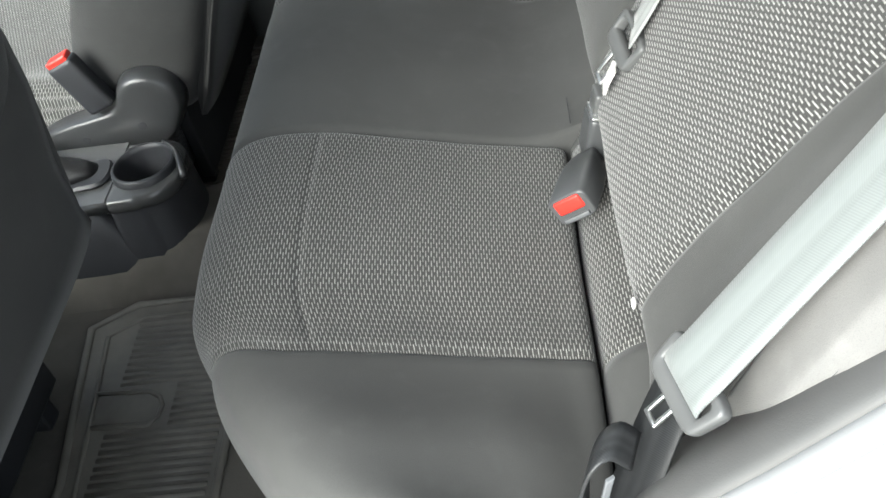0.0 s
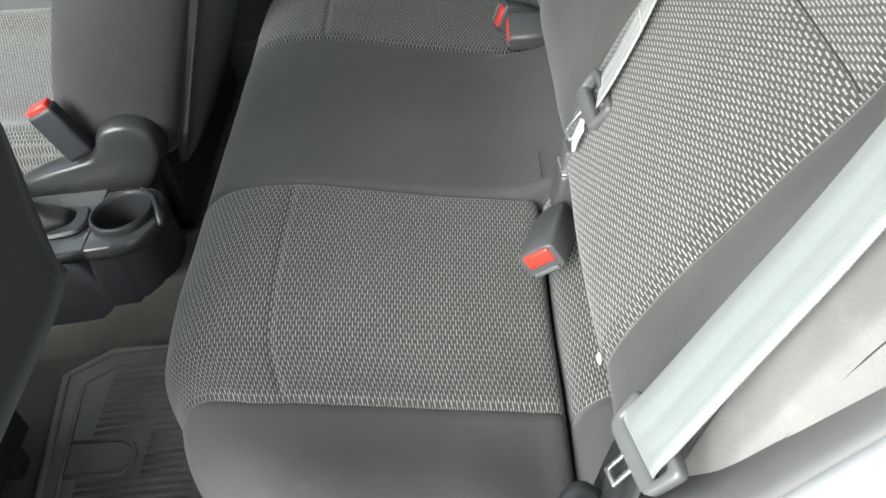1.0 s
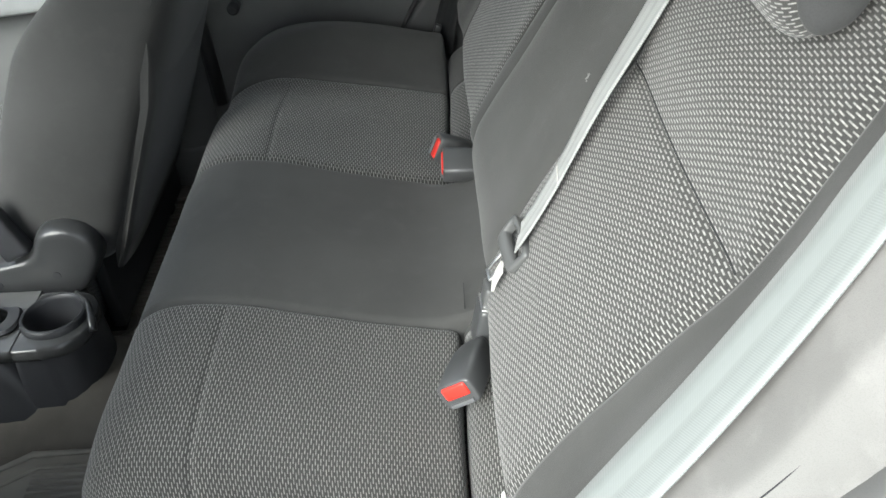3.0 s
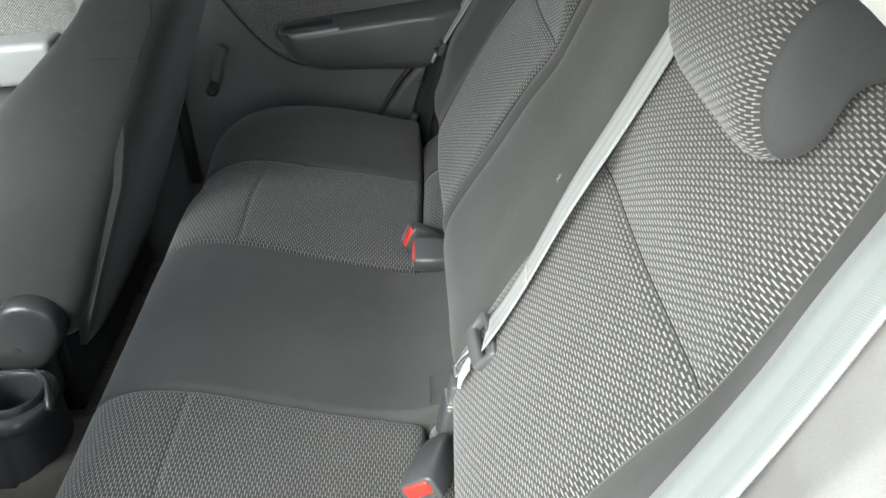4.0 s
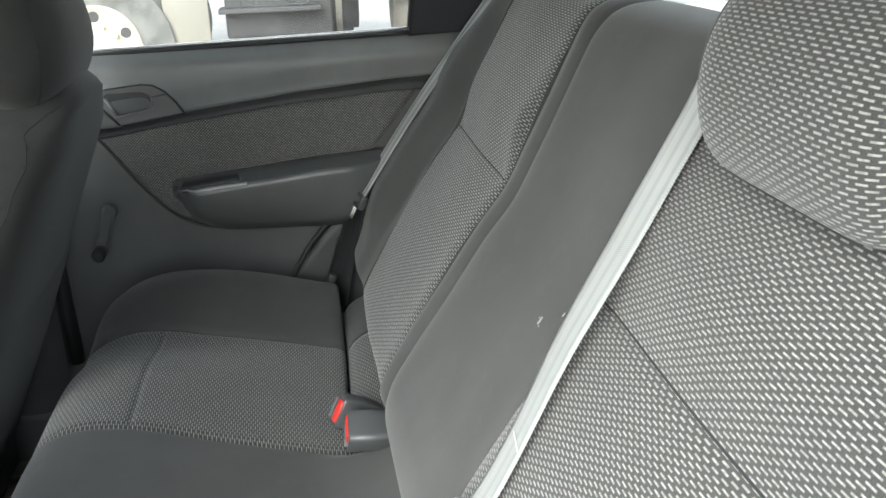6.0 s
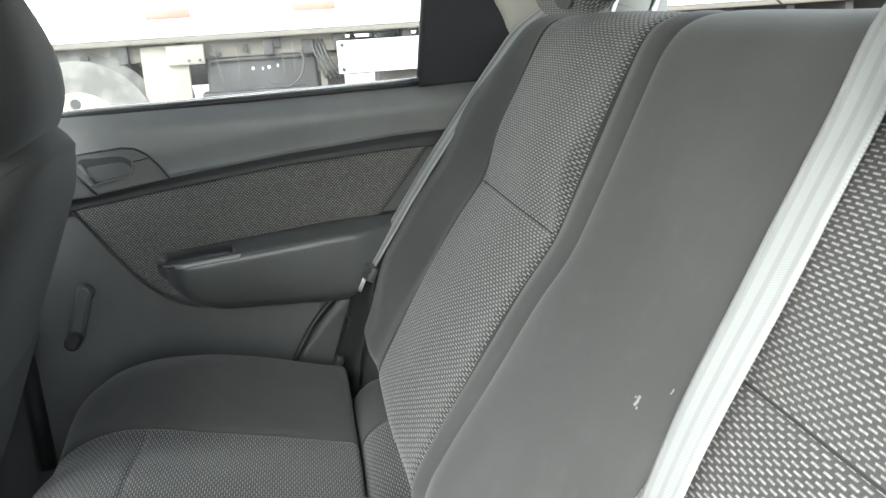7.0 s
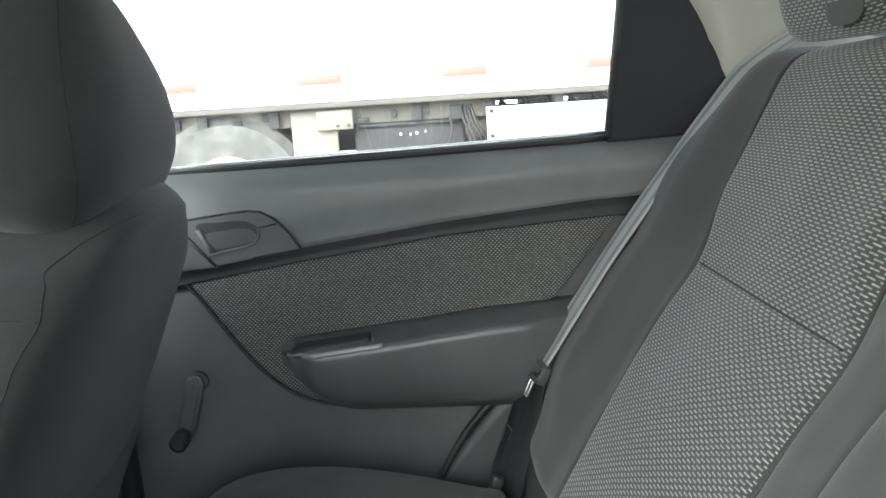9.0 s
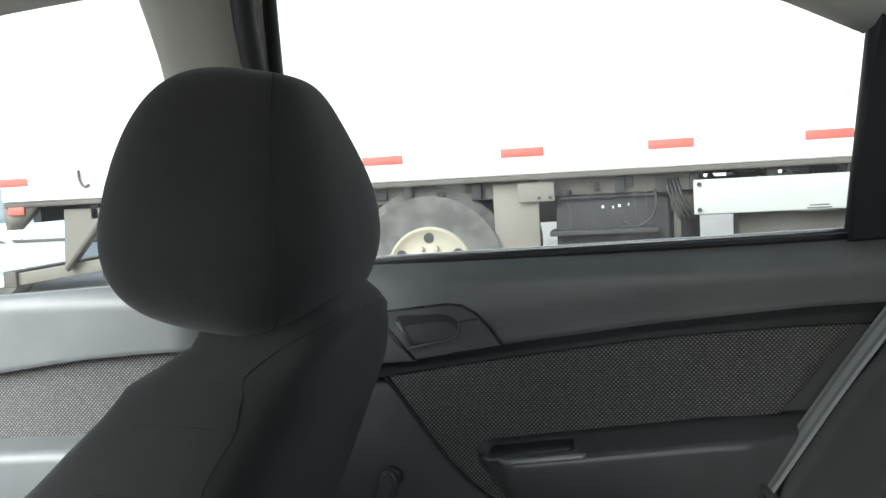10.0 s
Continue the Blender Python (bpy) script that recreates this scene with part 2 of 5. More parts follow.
def smoothed(points, count):
    """A Catmull-Rom line through the points, count samples, even in length."""
    p = np.array(points, float)
    q = np.vstack([2 * p[0] - p[1], p, 2 * p[-1] - p[-2]])
    fine = []
    for i in range(1, len(q) - 2):
        for t in np.linspace(0, 1, 24, endpoint=False):
            a, b, c, d = q[i - 1], q[i], q[i + 1], q[i + 2]
            fine.append(0.5 * (2 * b + (c - a) * t + (2 * a - 5 * b + 4 * c - d) * t * t + (3 * b - a - 3 * c + d) * t ** 3))
    fine.append(p[-1])
    fine = np.array(fine)
    run = np.r_[0, np.cumsum(np.linalg.norm(np.diff(fine, axis=0), axis=1))]
    at = np.linspace(0, run[-1], count)
    return np.stack([np.interp(at, run, fine[:, k]) for k in range(p.shape[1])], 1), at


def grid(rows, uvs=None, closed=False, caps=False):
    """A skin over rows of points, all of one length. closed: each row is a ring. caps: the end rows are filled."""
    bm = bmesh.new()
    layer = bm.loops.layers.uv.new("UVMap")
    vs = [[bm.verts.new(p) for p in row] for row in rows]
    n = len(rows[0])
    for i in range(len(rows) - 1):
        for j in range(n if closed else n - 1):
            k = (j + 1) % n
            try:
                f = bm.faces.new((vs[i][j], vs[i + 1][j], vs[i + 1][k], vs[i][k]))
            except ValueError:
                continue
            if uvs is not None:
                kk = j + 1 if closed else k
                for loop, (a, b) in zip(f.loops, ((i, j), (i + 1, j), (i + 1, kk), (i, kk))):
                    loop[layer].uv = uvs[a][min(b, len(uvs[a]) - 1)]
    if caps:
        for row in (vs[0], vs[-1]):
            try:
                bm.faces.new(row)
            except ValueError:
                pass
    return bm


def box(size, at=(0, 0, 0), bevel=0.004, turn=(0, 0, 0), segments=2, taper=None):
    bm = bmesh.new()
    bmesh.ops.create_cube(bm, size=1)
    for v in bm.verts:
        k = 1.0
        if taper:
            axis, amount = taper
            k = 1 + amount * v.co["xyz".index(axis)]
        p = [v.co[i] * size[i] for i in range(3)]
        if taper:
            for i in range(3):
                if i != "xyz".index(taper[0]):
                    p[i] *= k
        v.co = p
    if bevel:
        bmesh.ops.bevel(bm, geom=bm.edges[:], offset=bevel, segments=segments, affect="EDGES", profile=0.6)
    bm.transform(pose(*at, *turn))
    return bm


def tube(points, radius, sides=8, count=None, flat=1.0):
    """A bent rod with closed ends."""
    p = np.array(points, float)
    if count:
        p, _ = smoothed(p, count)
    rows = []
    for i in range(len(p)):
        d = Vector(p[min(i + 1, len(p) - 1)] - p[max(i - 1, 0)]).normalized()
        side = d.cross(Vector((0.13, 0.31, 1))).normalized()
        up = side.cross(d)
        r = radius[i] if isinstance(radius, (list, tuple)) else radius
        rows.append([Vector(p[i]) + side * (r * math.cos(a)) + up * (r * flat * math.sin(a)) for a in np.linspace(0, 2 * math.pi, sides, endpoint=False)])
    return grid(rows, closed=True, caps=True)


def disc(centre, axis, radius, depth, sides=32, bevel=0.0):
    """A short cylinder along an axis, its middle at the centre."""
    bm = bmesh.new()
    bmesh.ops.create_cone(bm, cap_ends=True, segments=sides, radius1=radius, radius2=radius, depth=depth)
    if bevel:
        rim = [e for e in bm.edges if abs(e.verts[0].co.z - e.verts[1].co.z) < 1e-6]
        bmesh.ops.bevel(bm, geom=rim, offset=bevel, segments=2, affect="EDGES")
    turn = Vector((0, 0, 1)).rotation_difference(Vector(axis)).to_matrix().to_4x4()
    bm.transform(Matrix.Translation(centre) @ turn)
    return bm


def ribbon(centres, acrosses, width, thick=0.0013, count=60):
    """A strap along a line. acrosses: which way its width runs at each point."""
    line, run = smoothed(centres, count)
    wide, _ = smoothed(acrosses, count)
    rows, uvs = [], []
    ks = (-0.5, -0.3, -0.1, 0.1, 0.3, 0.5)
    for i in range(count):
        c, w = Vector(line[i]), Vector(wide[i]).normalized()
        d = Vector(line[min(i + 1, count - 1)] - line[max(i - 1, 0)]).normalized()
        n = d.cross(w).normalized()
        rows.append([c + w * width * k + n * thick / 2 for k in ks] + [c + w * width * k - n * thick / 2 for k in reversed(ks)])
        us = [k + 0.5 for k in ks] + [k + 0.5 for k in reversed(ks)]
        uvs.append([(u, run[i]) for u in us + us[:1]])
    return grid(rows, uvs, closed=True, caps=True)


def slab(outline, axis, a, b, bevel=0.003, segments=2):
    """A plate: an outline in the two other axes, from a to b along the axis."""
    bm = bmesh.new()
    place = {"y": lambda p, c: (p[0], c, p[1]), "x": lambda p, c: (c, p[0], p[1]), "z": lambda p, c: (p[0], p[1], c)}[axis]
    lo = [bm.verts.new(place(p, a)) for p in outline]
    hi = [bm.verts.new(place(p, b)) for p in outline]
    bm.faces.new(lo)
    bm.faces.new(hi)
    n = len(outline)
    for i in range(n):
        bm.faces.new((lo[i], lo[(i + 1) % n], hi[(i + 1) % n], hi[i]))
    bmesh.ops.recalc_face_normals(bm, faces=bm.faces)
    if bevel:
        rim = [e for e in bm.edges if (e.verts[0] in hi) == (e.verts[1] in hi)]
        bmesh.ops.bevel(bm, geom=rim, offset=bevel, segments=segments, affect="EDGES")
    return bm


def bell(v, centre, width):
    return math.exp(-((v - centre) / width) ** 2)


def step(v, lo, hi):
    t = min(1.0, max(0.0, (v - lo) / (hi - lo)))
    return t * t * (3 - 2 * t)


# ---- rear bench ----
def cushion_profile():
    return smoothed([(-0.335, 0.40), (-0.352, 0.47), (-0.362, 0.54), (-0.362, 0.595), (-0.350, 0.632), (-0.325, 0.652), (-0.29, 0.659), (-0.243, 0.655), (-0.19, 0.643), (-0.12, 0.626), (-0.06, 0.613), (-0.030, 0.606), (-0.008, 0.6015), (-0.001, 0.592), (0.0, 0.560)], 230)


def cushion_point(x, z, y, insert):
    a = abs(y)
    back = 0.03 * step(a, 0.36, 0.46) + 0.075 * step(a, 0.44, 0.58) + 0.16 * step(a, 0.55, 0.68)
    back *= 0.06 if y > 0 else 1.1
    lift = 0.012 * (1 - step(a, 0.1, 0.42)) * step(-x, 0.0, 0.3) + 0.014 * bell(a, 0.53, 0.055) * step(-x, -0.02, 0.1) - 0.006 * bell(a, 0.40, 0.06) * step(-x, 0.05, 0.3)
    top = step(z, 0.5, 0.6)
    lift -= 0.005 * bell(a, 0.44, 0.0045) + 0.005 * bell(a, 0.155, 0.0045)
    lift -= 0.13 * step(a - (0.022 if y > 0 else 0.0), 0.585, 0.70) ** 1.3
    lift += 0.020 * bell(a, 0.58, 0.08) * step(x, -0.24, -0.08) if y > 0 else 0.0
    lift += (0.018 * bell(a, 0.55, 0.08) * step(-x, 0.05, 0.2) + 0.016 * bell(a, 0.60, 0.065)) * (1 - 0.9 * step(-x, 0.19, 0.35)) if y > 0 else 0.0
    if insert:
        fade = step(a, 0.155, 0.168) * (1 - step(a, 0.427, 0.44))
        lift -= fade * (0.0028 * bell(x, -0.246, 0.0028) + 0.0008 * bell(x, -0.246, 0.016))
        lift += 0.004 * bell(a, 0.297, 0.10) * fade
    lift += 0.0015 * noise.noise((x * 14, y * 14, 0.3))
    nx = x * (1 - back / 0.37) if x < 0 else x
    nx -= 0.003 * bell(a, 0.297, 0.1)
    draw = 0.016 * bell(a, 0.44, 0.06) * step(-x, 0.26, 0.35)
    return (nx, y - math.copysign(draw, y), z + lift * top)


def cushion_patch(y0, y1, count, insert=False, cap=False):
    prof, run = cushion_profile()
    rows, uvs = [], []
    for y in np.linspace(y0, y1, count):
        row = []
        reach = 0.0 if insert else step(y, -0.155, -0.147) * (1 - step(y, 0.13, 0.15))
        first = int(np.argmax(prof[:, 0] > -0.06))
        for i, (x, z) in enumerate(prof):
            f = max(0.0, (i - first) / (len(prof) - 1 - first))
            if f and prof[i, 0] > -0.07 and i > 120:
                x, z = x + reach * (-0.06 + 0.112 * f - x), z + reach * (0.613 - 0.0224 * f + 0.044 * f * f - z)
            row.append(cushion_point(x, z, y, insert))
        row += [(0.05, y, 0.58), (0.05, y, 0.40)]
        rows.append(row)
        uvs.append([(y, r) for r in run] + [(y, run[-1] + 0.03), (y, run[-1] + 0.2), (y, run[-1] + 0.4)])
    return grid(rows, uvs, closed=True, caps=cap)


def roll_patch(y0, y1, count):
    """The narrow upright roll between cushion and backrest."""
    prof, run = smoothed([(0.002, 0.550), (0.004, 0.586), (0.010, 0.600), (0.020, 0.610), (0.032, 0.617), (0.046, 0.620), (0.066, 0.618)], 26)
    rows, uvs = [], []
    for y in np.linspace(y0, y1, count):
        a = abs(y)
        rows.append([(x + 0.034 * bell(y, 0.145, 0.05) - 0.003 * bell(a, 0.3, 0.12) + 0.001 * noise.noise((y * 20, z * 20, 2)), y, z - 0.05 * step(a, 0.58, 0.66)) for x, z in prof] + [(0.06, y, 0.56)])
        uvs.append([(y, r) for r in run] + [(y, run[-1] + 0.05)] * 2)
    return grid(rows, uvs, closed=True, caps=True)


def back_profile():
    line, run = smoothed([(0.062, 0.645), (0.045, 0.655), (0.034, 0.672), (0.040, 0.695), (0.072, 0.748), (0.110, 0.803), (0.149, 0.860), (0.181, 0.902), (0.206, 0.95), (0.231, 1.0), (0.253, 1.045), (0.267, 1.072), (0.280, 1.086), (0.300, 1.093), (0.330, 1.093), (0.352, 1.082), (0.362, 1.055)], 240)
    fold = float(run[int(np.argmin(abs(line[:150, 1] - 0.904)))])
    at = np.unique(np.r_[run, np.linspace(fold - 0.012, fold + 0.012, 49)])
    return np.stack([np.interp(at, run, line[:, 0]), np.interp(at, run, line[:, 1])], 1), at


def back_point(x, z, y, kind):
    a = abs(y)
    n = Vector((-0.84, 0, 0.54))
    low, high = step(z, 0.66, 0.72), 1 - step(z, 1.05, 1.11)
    out = 0.0
    if kind == "centre":
        reach = 0.113 if y > 0 else 0.160
        out = (0.012 + 0.005 * step(y, -0.08, 0.08)) * max(0.0, 1 - (a / reach) ** 7) ** 0.6 * (0.35 + 0.65 * low) * (0.3 + 0.7 * high) - 0.004
    elif kind == "insert":
        edge = 0.465 + 0.04 * step(z, 0.68, 1.0)
        inner = 0.165 + 0.015 * step(z, 0.68, 1.0) if y > 0 else 0.160
        rim = step(a, inner, inner + 0.03) * (1 - step(a, edge - 0.03, edge + 0.003))
        curl = math.exp(-(z - 0.904) / 0.016) if z > 0.904 else bell(z, 0.904, 0.0055)
        out = rim * (0.0060 * bell(z, 0.960, 0.035) - 0.0050 * curl) + 0.006 * bell(a, 0.335, 0.12) - 0.003 * bell(a, inner, 0.008) - 0.005 * bell(a, edge, 0.010)
        out += 0.004 * bell(z, 0.81, 0.06) + 0.004 * bell(z, 1.0, 0.06)
    elif kind == "gap":
        out = -0.012 * bell(a, 0.112, 0.009) - 0.005 * bell(a, 0.165 + 0.015 * step(z, 0.68, 1.0) if y > 0 else 0.160, 0.005) + 0.004 * bell(a, 0.148, 0.018)
    else:
        far, curl = (0.004, 0.61) if y > 0 else (0.0, 0.634)
        out = (0.024 if y > 0 else 0.014) * step(a, 0.50, 0.575) * step(z, 0.69 if y > 0 else 0.70, 0.79 if y > 0 else 0.85) * (1 - step(z, 0.95, 1.10)) + 0.006 * step(a, 0.50, 0.56) - 0.06 * step(a - far, curl, 0.672) ** 1.5
        out += 0.0015 * noise.noise((y * 16, z * 16, 7))
        x += 0.05 * step(a - far, curl - 0.01, 0.672) ** 2
        z -= 0.035 * step(a, 0.56, 0.672) * step(z, 0.95, 1.1)
        out -= 0.003 * bell(a, 0.642 if y > 0 else 0.641, 0.002)
    out += 0.001 * noise.noise((y * 12, z * 12, 4))
    return (x + n.x * out, y, z + n.z * out)


def back_patch(y_low, y_high, count, kind, cap=True):
    """y_low, y_high: the two side edges, each as (at the foot, at the top)."""
    prof, run = back_profile()
    rows, uvs = [], []
    for t in np.linspace(0, 1, count):
        row, uv = [], []
        for (x, z), r in zip(prof, run):
            h = step(z, 0.68, 1.0)
            ya, yb = y_low[0] + (y_low[1] - y_low[0]) * h, y_high[0] + (y_high[1] - y_high[0]) * h
            y = ya + (yb - ya) * t
            row.append(back_point(x, z, y, kind))
            uv.append((y, r))
        y = row[-1][1]
        row += [(0.30, row[0][1], 0.85), (0.20, row[0][1], 0.62)]
        uv += [(y, 2), (y, 2.2), (y, 2.4)]
        rows.append(row)
        uvs.append(uv)
    return grid(rows, uvs, closed=True, caps=cap)


def inner_edge(s):
    """Where the patterned insert begins, at the foot and at the top."""
    return (0.165, 0.180) if s > 0 else (-0.160, -0.160)


bench = thing("rear_bench_seat", "dark grey cloth rear bench with patterned inserts", "car seat")
seat_base = part("cushion", cushion_patch(-0.155, 0.155, 80), CLOTH, bench, "plain grey cloth middle of the cushion")
for s in (-1, 1):
    part("cushion_insert", cushion_patch(0.155 * s, 0.44 * s, 60, True), PATTERN, seat_base, "dark cloth flecked with light dashes")
    part("cushion_bolster", cushion_patch(0.44 * s, 0.672 * s, 44, cap=True), CLOTH, seat_base)
    part("cushion_roll", roll_patch(0.162 * s, 0.445 * s, 30), PATTERN, seat_base)
    part("cushion_roll", roll_patch(0.445 * s, 0.655 * s, 24), CLOTH, seat_base)
part("cushion_roll", roll_patch(-0.162, 0.162, 30), CLOTH, seat_base)
part("cushion_seam", tube([(0.007, y, 0.6203) for y in (-0.146, -0.130, -0.115, -0.100)], 0.0005, 6), CLOTH_BLACK, seat_base)
backrest = part("backrest", back_patch((-0.160, -0.160), (0.113, 0.113), 91, "centre"), CLOTH, bench, "plain grey padded middle section")
for s in (-1, 1):
    if s > 0:
        part("backrest_gap", back_patch((0.109, 0.109), inner_edge(s), 20, "gap"), CLOTH, backrest)
    part("backrest_insert", back_patch(inner_edge(s), (0.465 * s, 0.505 * s), 60, "insert"), PATTERN_BACK, backrest, "dark cloth flecked with light dashes")
    crease = float(np.interp(0.9045, back_profile()[0][:150, 1], back_profile()[0][:150, 0]))
    # Thin dark line along the fold carries the crease's shade in its colour.
    part("fold_shade", tube([back_point(crease, 0.9045, s * a, "insert") for a in np.linspace(abs(inner_edge(s)[1]) + 0.004, 0.485, 40)], 0.0010, 6), CLOTH_BLACK, backrest)
    foot, head = (0.688, 0.688) if s > 0 else (0.606, 0.586)
    part("backrest_bolster", back_patch((0.465 * s, 0.505 * s), (foot * s, head * s), 40, "bolster"), CLOTH, backrest)
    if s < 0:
        # The panel's pale colour stands in for light through the door.
        part("side_panel", back_patch((-0.606, -0.586), (-0.672, -0.672), 24, "bolster"), CLOTH_SIDE_LIT, backrest, "outer side cloth with the door light in its pale colour")
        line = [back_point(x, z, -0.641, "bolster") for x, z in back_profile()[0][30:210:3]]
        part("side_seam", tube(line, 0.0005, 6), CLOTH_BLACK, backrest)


def blob(centre, half, power=3.0, nu=48, nv=32, shape=None):
    """A padded rounded block."""
    def sgn(v, e):
        return math.copysign(abs(v) ** e, v)
    rows, uvs = [], []
    for j in range(nv + 1):
        phi = -math.pi / 2 + math.pi * j / nv
        row, uv = [], []
        for i in range(nu):
            th = 2 * math.pi * i / nu
            e = 2.0 / power
            p = Vector((sgn(math.cos(phi), e) * sgn(math.cos(th), e), sgn(math.cos(phi), e) * sgn(math.sin(th), e), sgn(math.sin(phi), e)))
            if shape:
                p = shape(p)
            q = Vector((p.x * half[0], p.y * half[1], p.z * half[2]))
            row.append(q)
        for i in range(nu + 1):
            q = row[i % nu]
            uv.append((q.y, q.z - q.x * 0.5))
        rows.append([Vector(centre) + q for q in row])
        uvs.append(uv)
    bm = grid(rows, uvs, closed=True)
    bmesh.ops.remove_doubles(bm, verts=bm.verts[:], dist=1e-5)
    return bm


def rear_headrest(y, up):
    """A low hooked headrest: patterned front, plain domed sides, a tail behind. up: how far it is pulled out."""
    rest = thing("headrest", "low rear headrest with patterned face and plain grey sides", "headrest", "rear headrests", at=(0.27, y, 1.10 + up))
    front = [(0.300, 1.157), (0.265, 1.160), (0.235, 1.150), (0.215, 1.123), (0.206, 1.090), (0.209, 1.060), (0.222, 1.042), (0.243, 1.048)]
    under = [(0.255, 1.070), (0.264, 1.086), (0.279, 1.094), (0.300, 1.091), (0.325, 1.088), (0.342, 1.095), (0.349, 1.112), (0.334, 1.144)]
    loop, run = smoothed(front + under + front[:1], 90)
    loop, run = loop[:-1], run[:-1]
    mid = np.array((0.262, 1.110))
    home = Matrix.Translation((-0.27, 0, -1.10))
    turn_in = int(np.argmin(np.hypot(loop[:, 0] - 0.243, loop[:, 1] - 1.048)))
    for name, ids, stuff, text in (("face", range(-6, turn_in + 1), PATTERN_BACK, "light dashes on dark cloth"), ("tail", range(turn_in, len(loop) - 5), CLOTH_SHADE, "plain dark cloth underside")):
        rows, uvs = [], []
        for k in np.linspace(-1, 1, 44):
            q = 1 - 0.17 * abs(k) ** 7
            rows.append([home @ Vector((mid[0] + (loop[i][0] - mid[0]) * q, 0.100 * k, mid[1] + (loop[i][1] - mid[1]) * q)) for i in ids])
            uvs.append([(0.100 * k, run[i] if i >= 0 else run[i] - run[-1] - 0.004) for i in ids])
        part(name, grid(rows, uvs), stuff, rest, text)
    for s in (-1, 1):
        rows = []
        for d, k in ((0.080, 0.72), (0.0955, 0.818), (0.1005, 0.836), (0.1045, 0.815), (0.108, 0.73), (0.110, 0.58), (0.111, 0.35), (0.111, 0.05)):
            rows.append([home @ Vector((mid[0] + (x - mid[0]) * k, s * d, mid[1] + (z - mid[1]) * k)) for x, z in loop])
        part("side", grid(rows, closed=True, caps=True), CLOTH_SHADE, rest, "plain dark grey side")
    for s in (-1, 1):
        part("post", tube([(0.055, 0.06 * s, 0.02), (0.022, 0.06 * s, -0.062), (0.0, 0.06 * s, -0.12)], 0.0042, 10), CHROME, rest, "bright steel post")
    rest.location.x += up * 0.55
    return rest


rear_headrest(-0.352, -0.010)
rear_headrest(0.350, 0.055)

# ---- car shell ----
floor = part("floor", slab([(-1.75, -0.72), (0.1, -0.72), (0.1, 0.70), (-1.75, 0.70)], "z", 0.26, 0.335, 0.0), CARPET)
tagged(floor, "dark carpeted car floor", "floor", kind="structure")
tun = []
for x in np.linspace(-1.7, -0.30, 12):
    tun.append([(x, y, 0.33 + 0.085 * (1 - step(abs(y - 0.06), 0.05, 0.105))) for y in np.linspace(-0.06, 0.18, 25)])
tagged(part("floor_tunnel", grid(tun), CARPET), "carpeted hump along the middle of the floor", "floor", kind="structure")
tagged(part("seat_pan", box((0.40, 1.30, 0.12), (-0.12, 0, 0.38), 0.01), CARPET), "carpeted panel under the rear bench", "panel", kind="structure")
tagged(part("roof", slab([(-0.98, -0.60), (0.50, -0.60), (0.50, 0.60), (-0.98, 0.60)], "z", 1.405, 1.44, 0.01), BODY_WHITE), "white painted car roof", "roof", kind="structure")
roof_rows = []
for x in np.linspace(-0.97, 0.49, 20):
    roof_rows.append([(x, y, 1.40 - 0.05 * (abs(y) / 0.6) ** 3 - 0.03 * step(x, 0.2, 0.6)) for y in np.linspace(-0.6, 0.6, 31)])
tagged(part("ceiling", grid(roof_rows), LINER), "pale grey cloth headliner", "ceiling", kind="structure")


def rail(s, near):
    """Roof rail above the doors."""
    pts = [(-1.30, 0.62 * s, 1.10), (-1.05, 0.615 * s, 1.27), (-0.80, 0.615 * s, 1.325), (-0.45, 0.615 * s, 1.345), (-0.15, 0.615 * s, 1.335), (0.05, 0.62 * s, 1.285), (0.16, 0.63 * s, 1.235)]
    if near:
        pts = pts[:4] + [(-0.20, 0.615 * s, 1.350), (-0.08, 0.615 * s, 1.345), (0.0, 0.612 * s, 1.340)]
    return tube(pts, 0.034, 10, 40)


for s in (-1, 1):
    tagged(part("roof_rail", rail(s, s < 0), PILLAR), "pale grey roof rail trim above the doors", "trim", kind="structure")

# rear quarter pillars with the curved opening edge
def quarter(s):
    edge, _ = smoothed([(0.105, 1.265), (0.150, 1.237), (0.190, 1.208), (0.226, 1.168), (0.256, 1.123), (0.272, 1.07), (0.270, 1.0)] if s > 0 else [(0.0, 1.302), (0.065, 1.267), (0.106, 1.241), (0.146, 1.214), (0.171, 1.195), (0.198, 1.171), (0.231, 1.129), (0.258, 1.07), (0.268, 1.0)], 30)
    rows = []
    for x, z in edge:
        y = 0.675 - 0.10 * step(z, 1.05, 1.35) if s > 0 else 0.672 - 0.065 * step(z, 1.02, 1.14)
        rows.append([(x - 0.006, s * (y + 0.012), z - 0.004), (x - 0.004, s * (y + 0.002), z), (x + 0.006, s * (y - 0.004), z + 0.006), (x + 0.02, s * (y - 0.006), z + 0.016), (x + 0.026, s * (y - 0.016), z + 0.02), (x + 0.10, s * (y - 0.04), z + 0.05), (x + 0.15, s * (y - 0.06), z + 0.06), (x + 0.20, s * (y - 0.075), z + 0.06), (x + 0.22, s * (y + 0.05), z + 0.06)])
    return grid(rows)


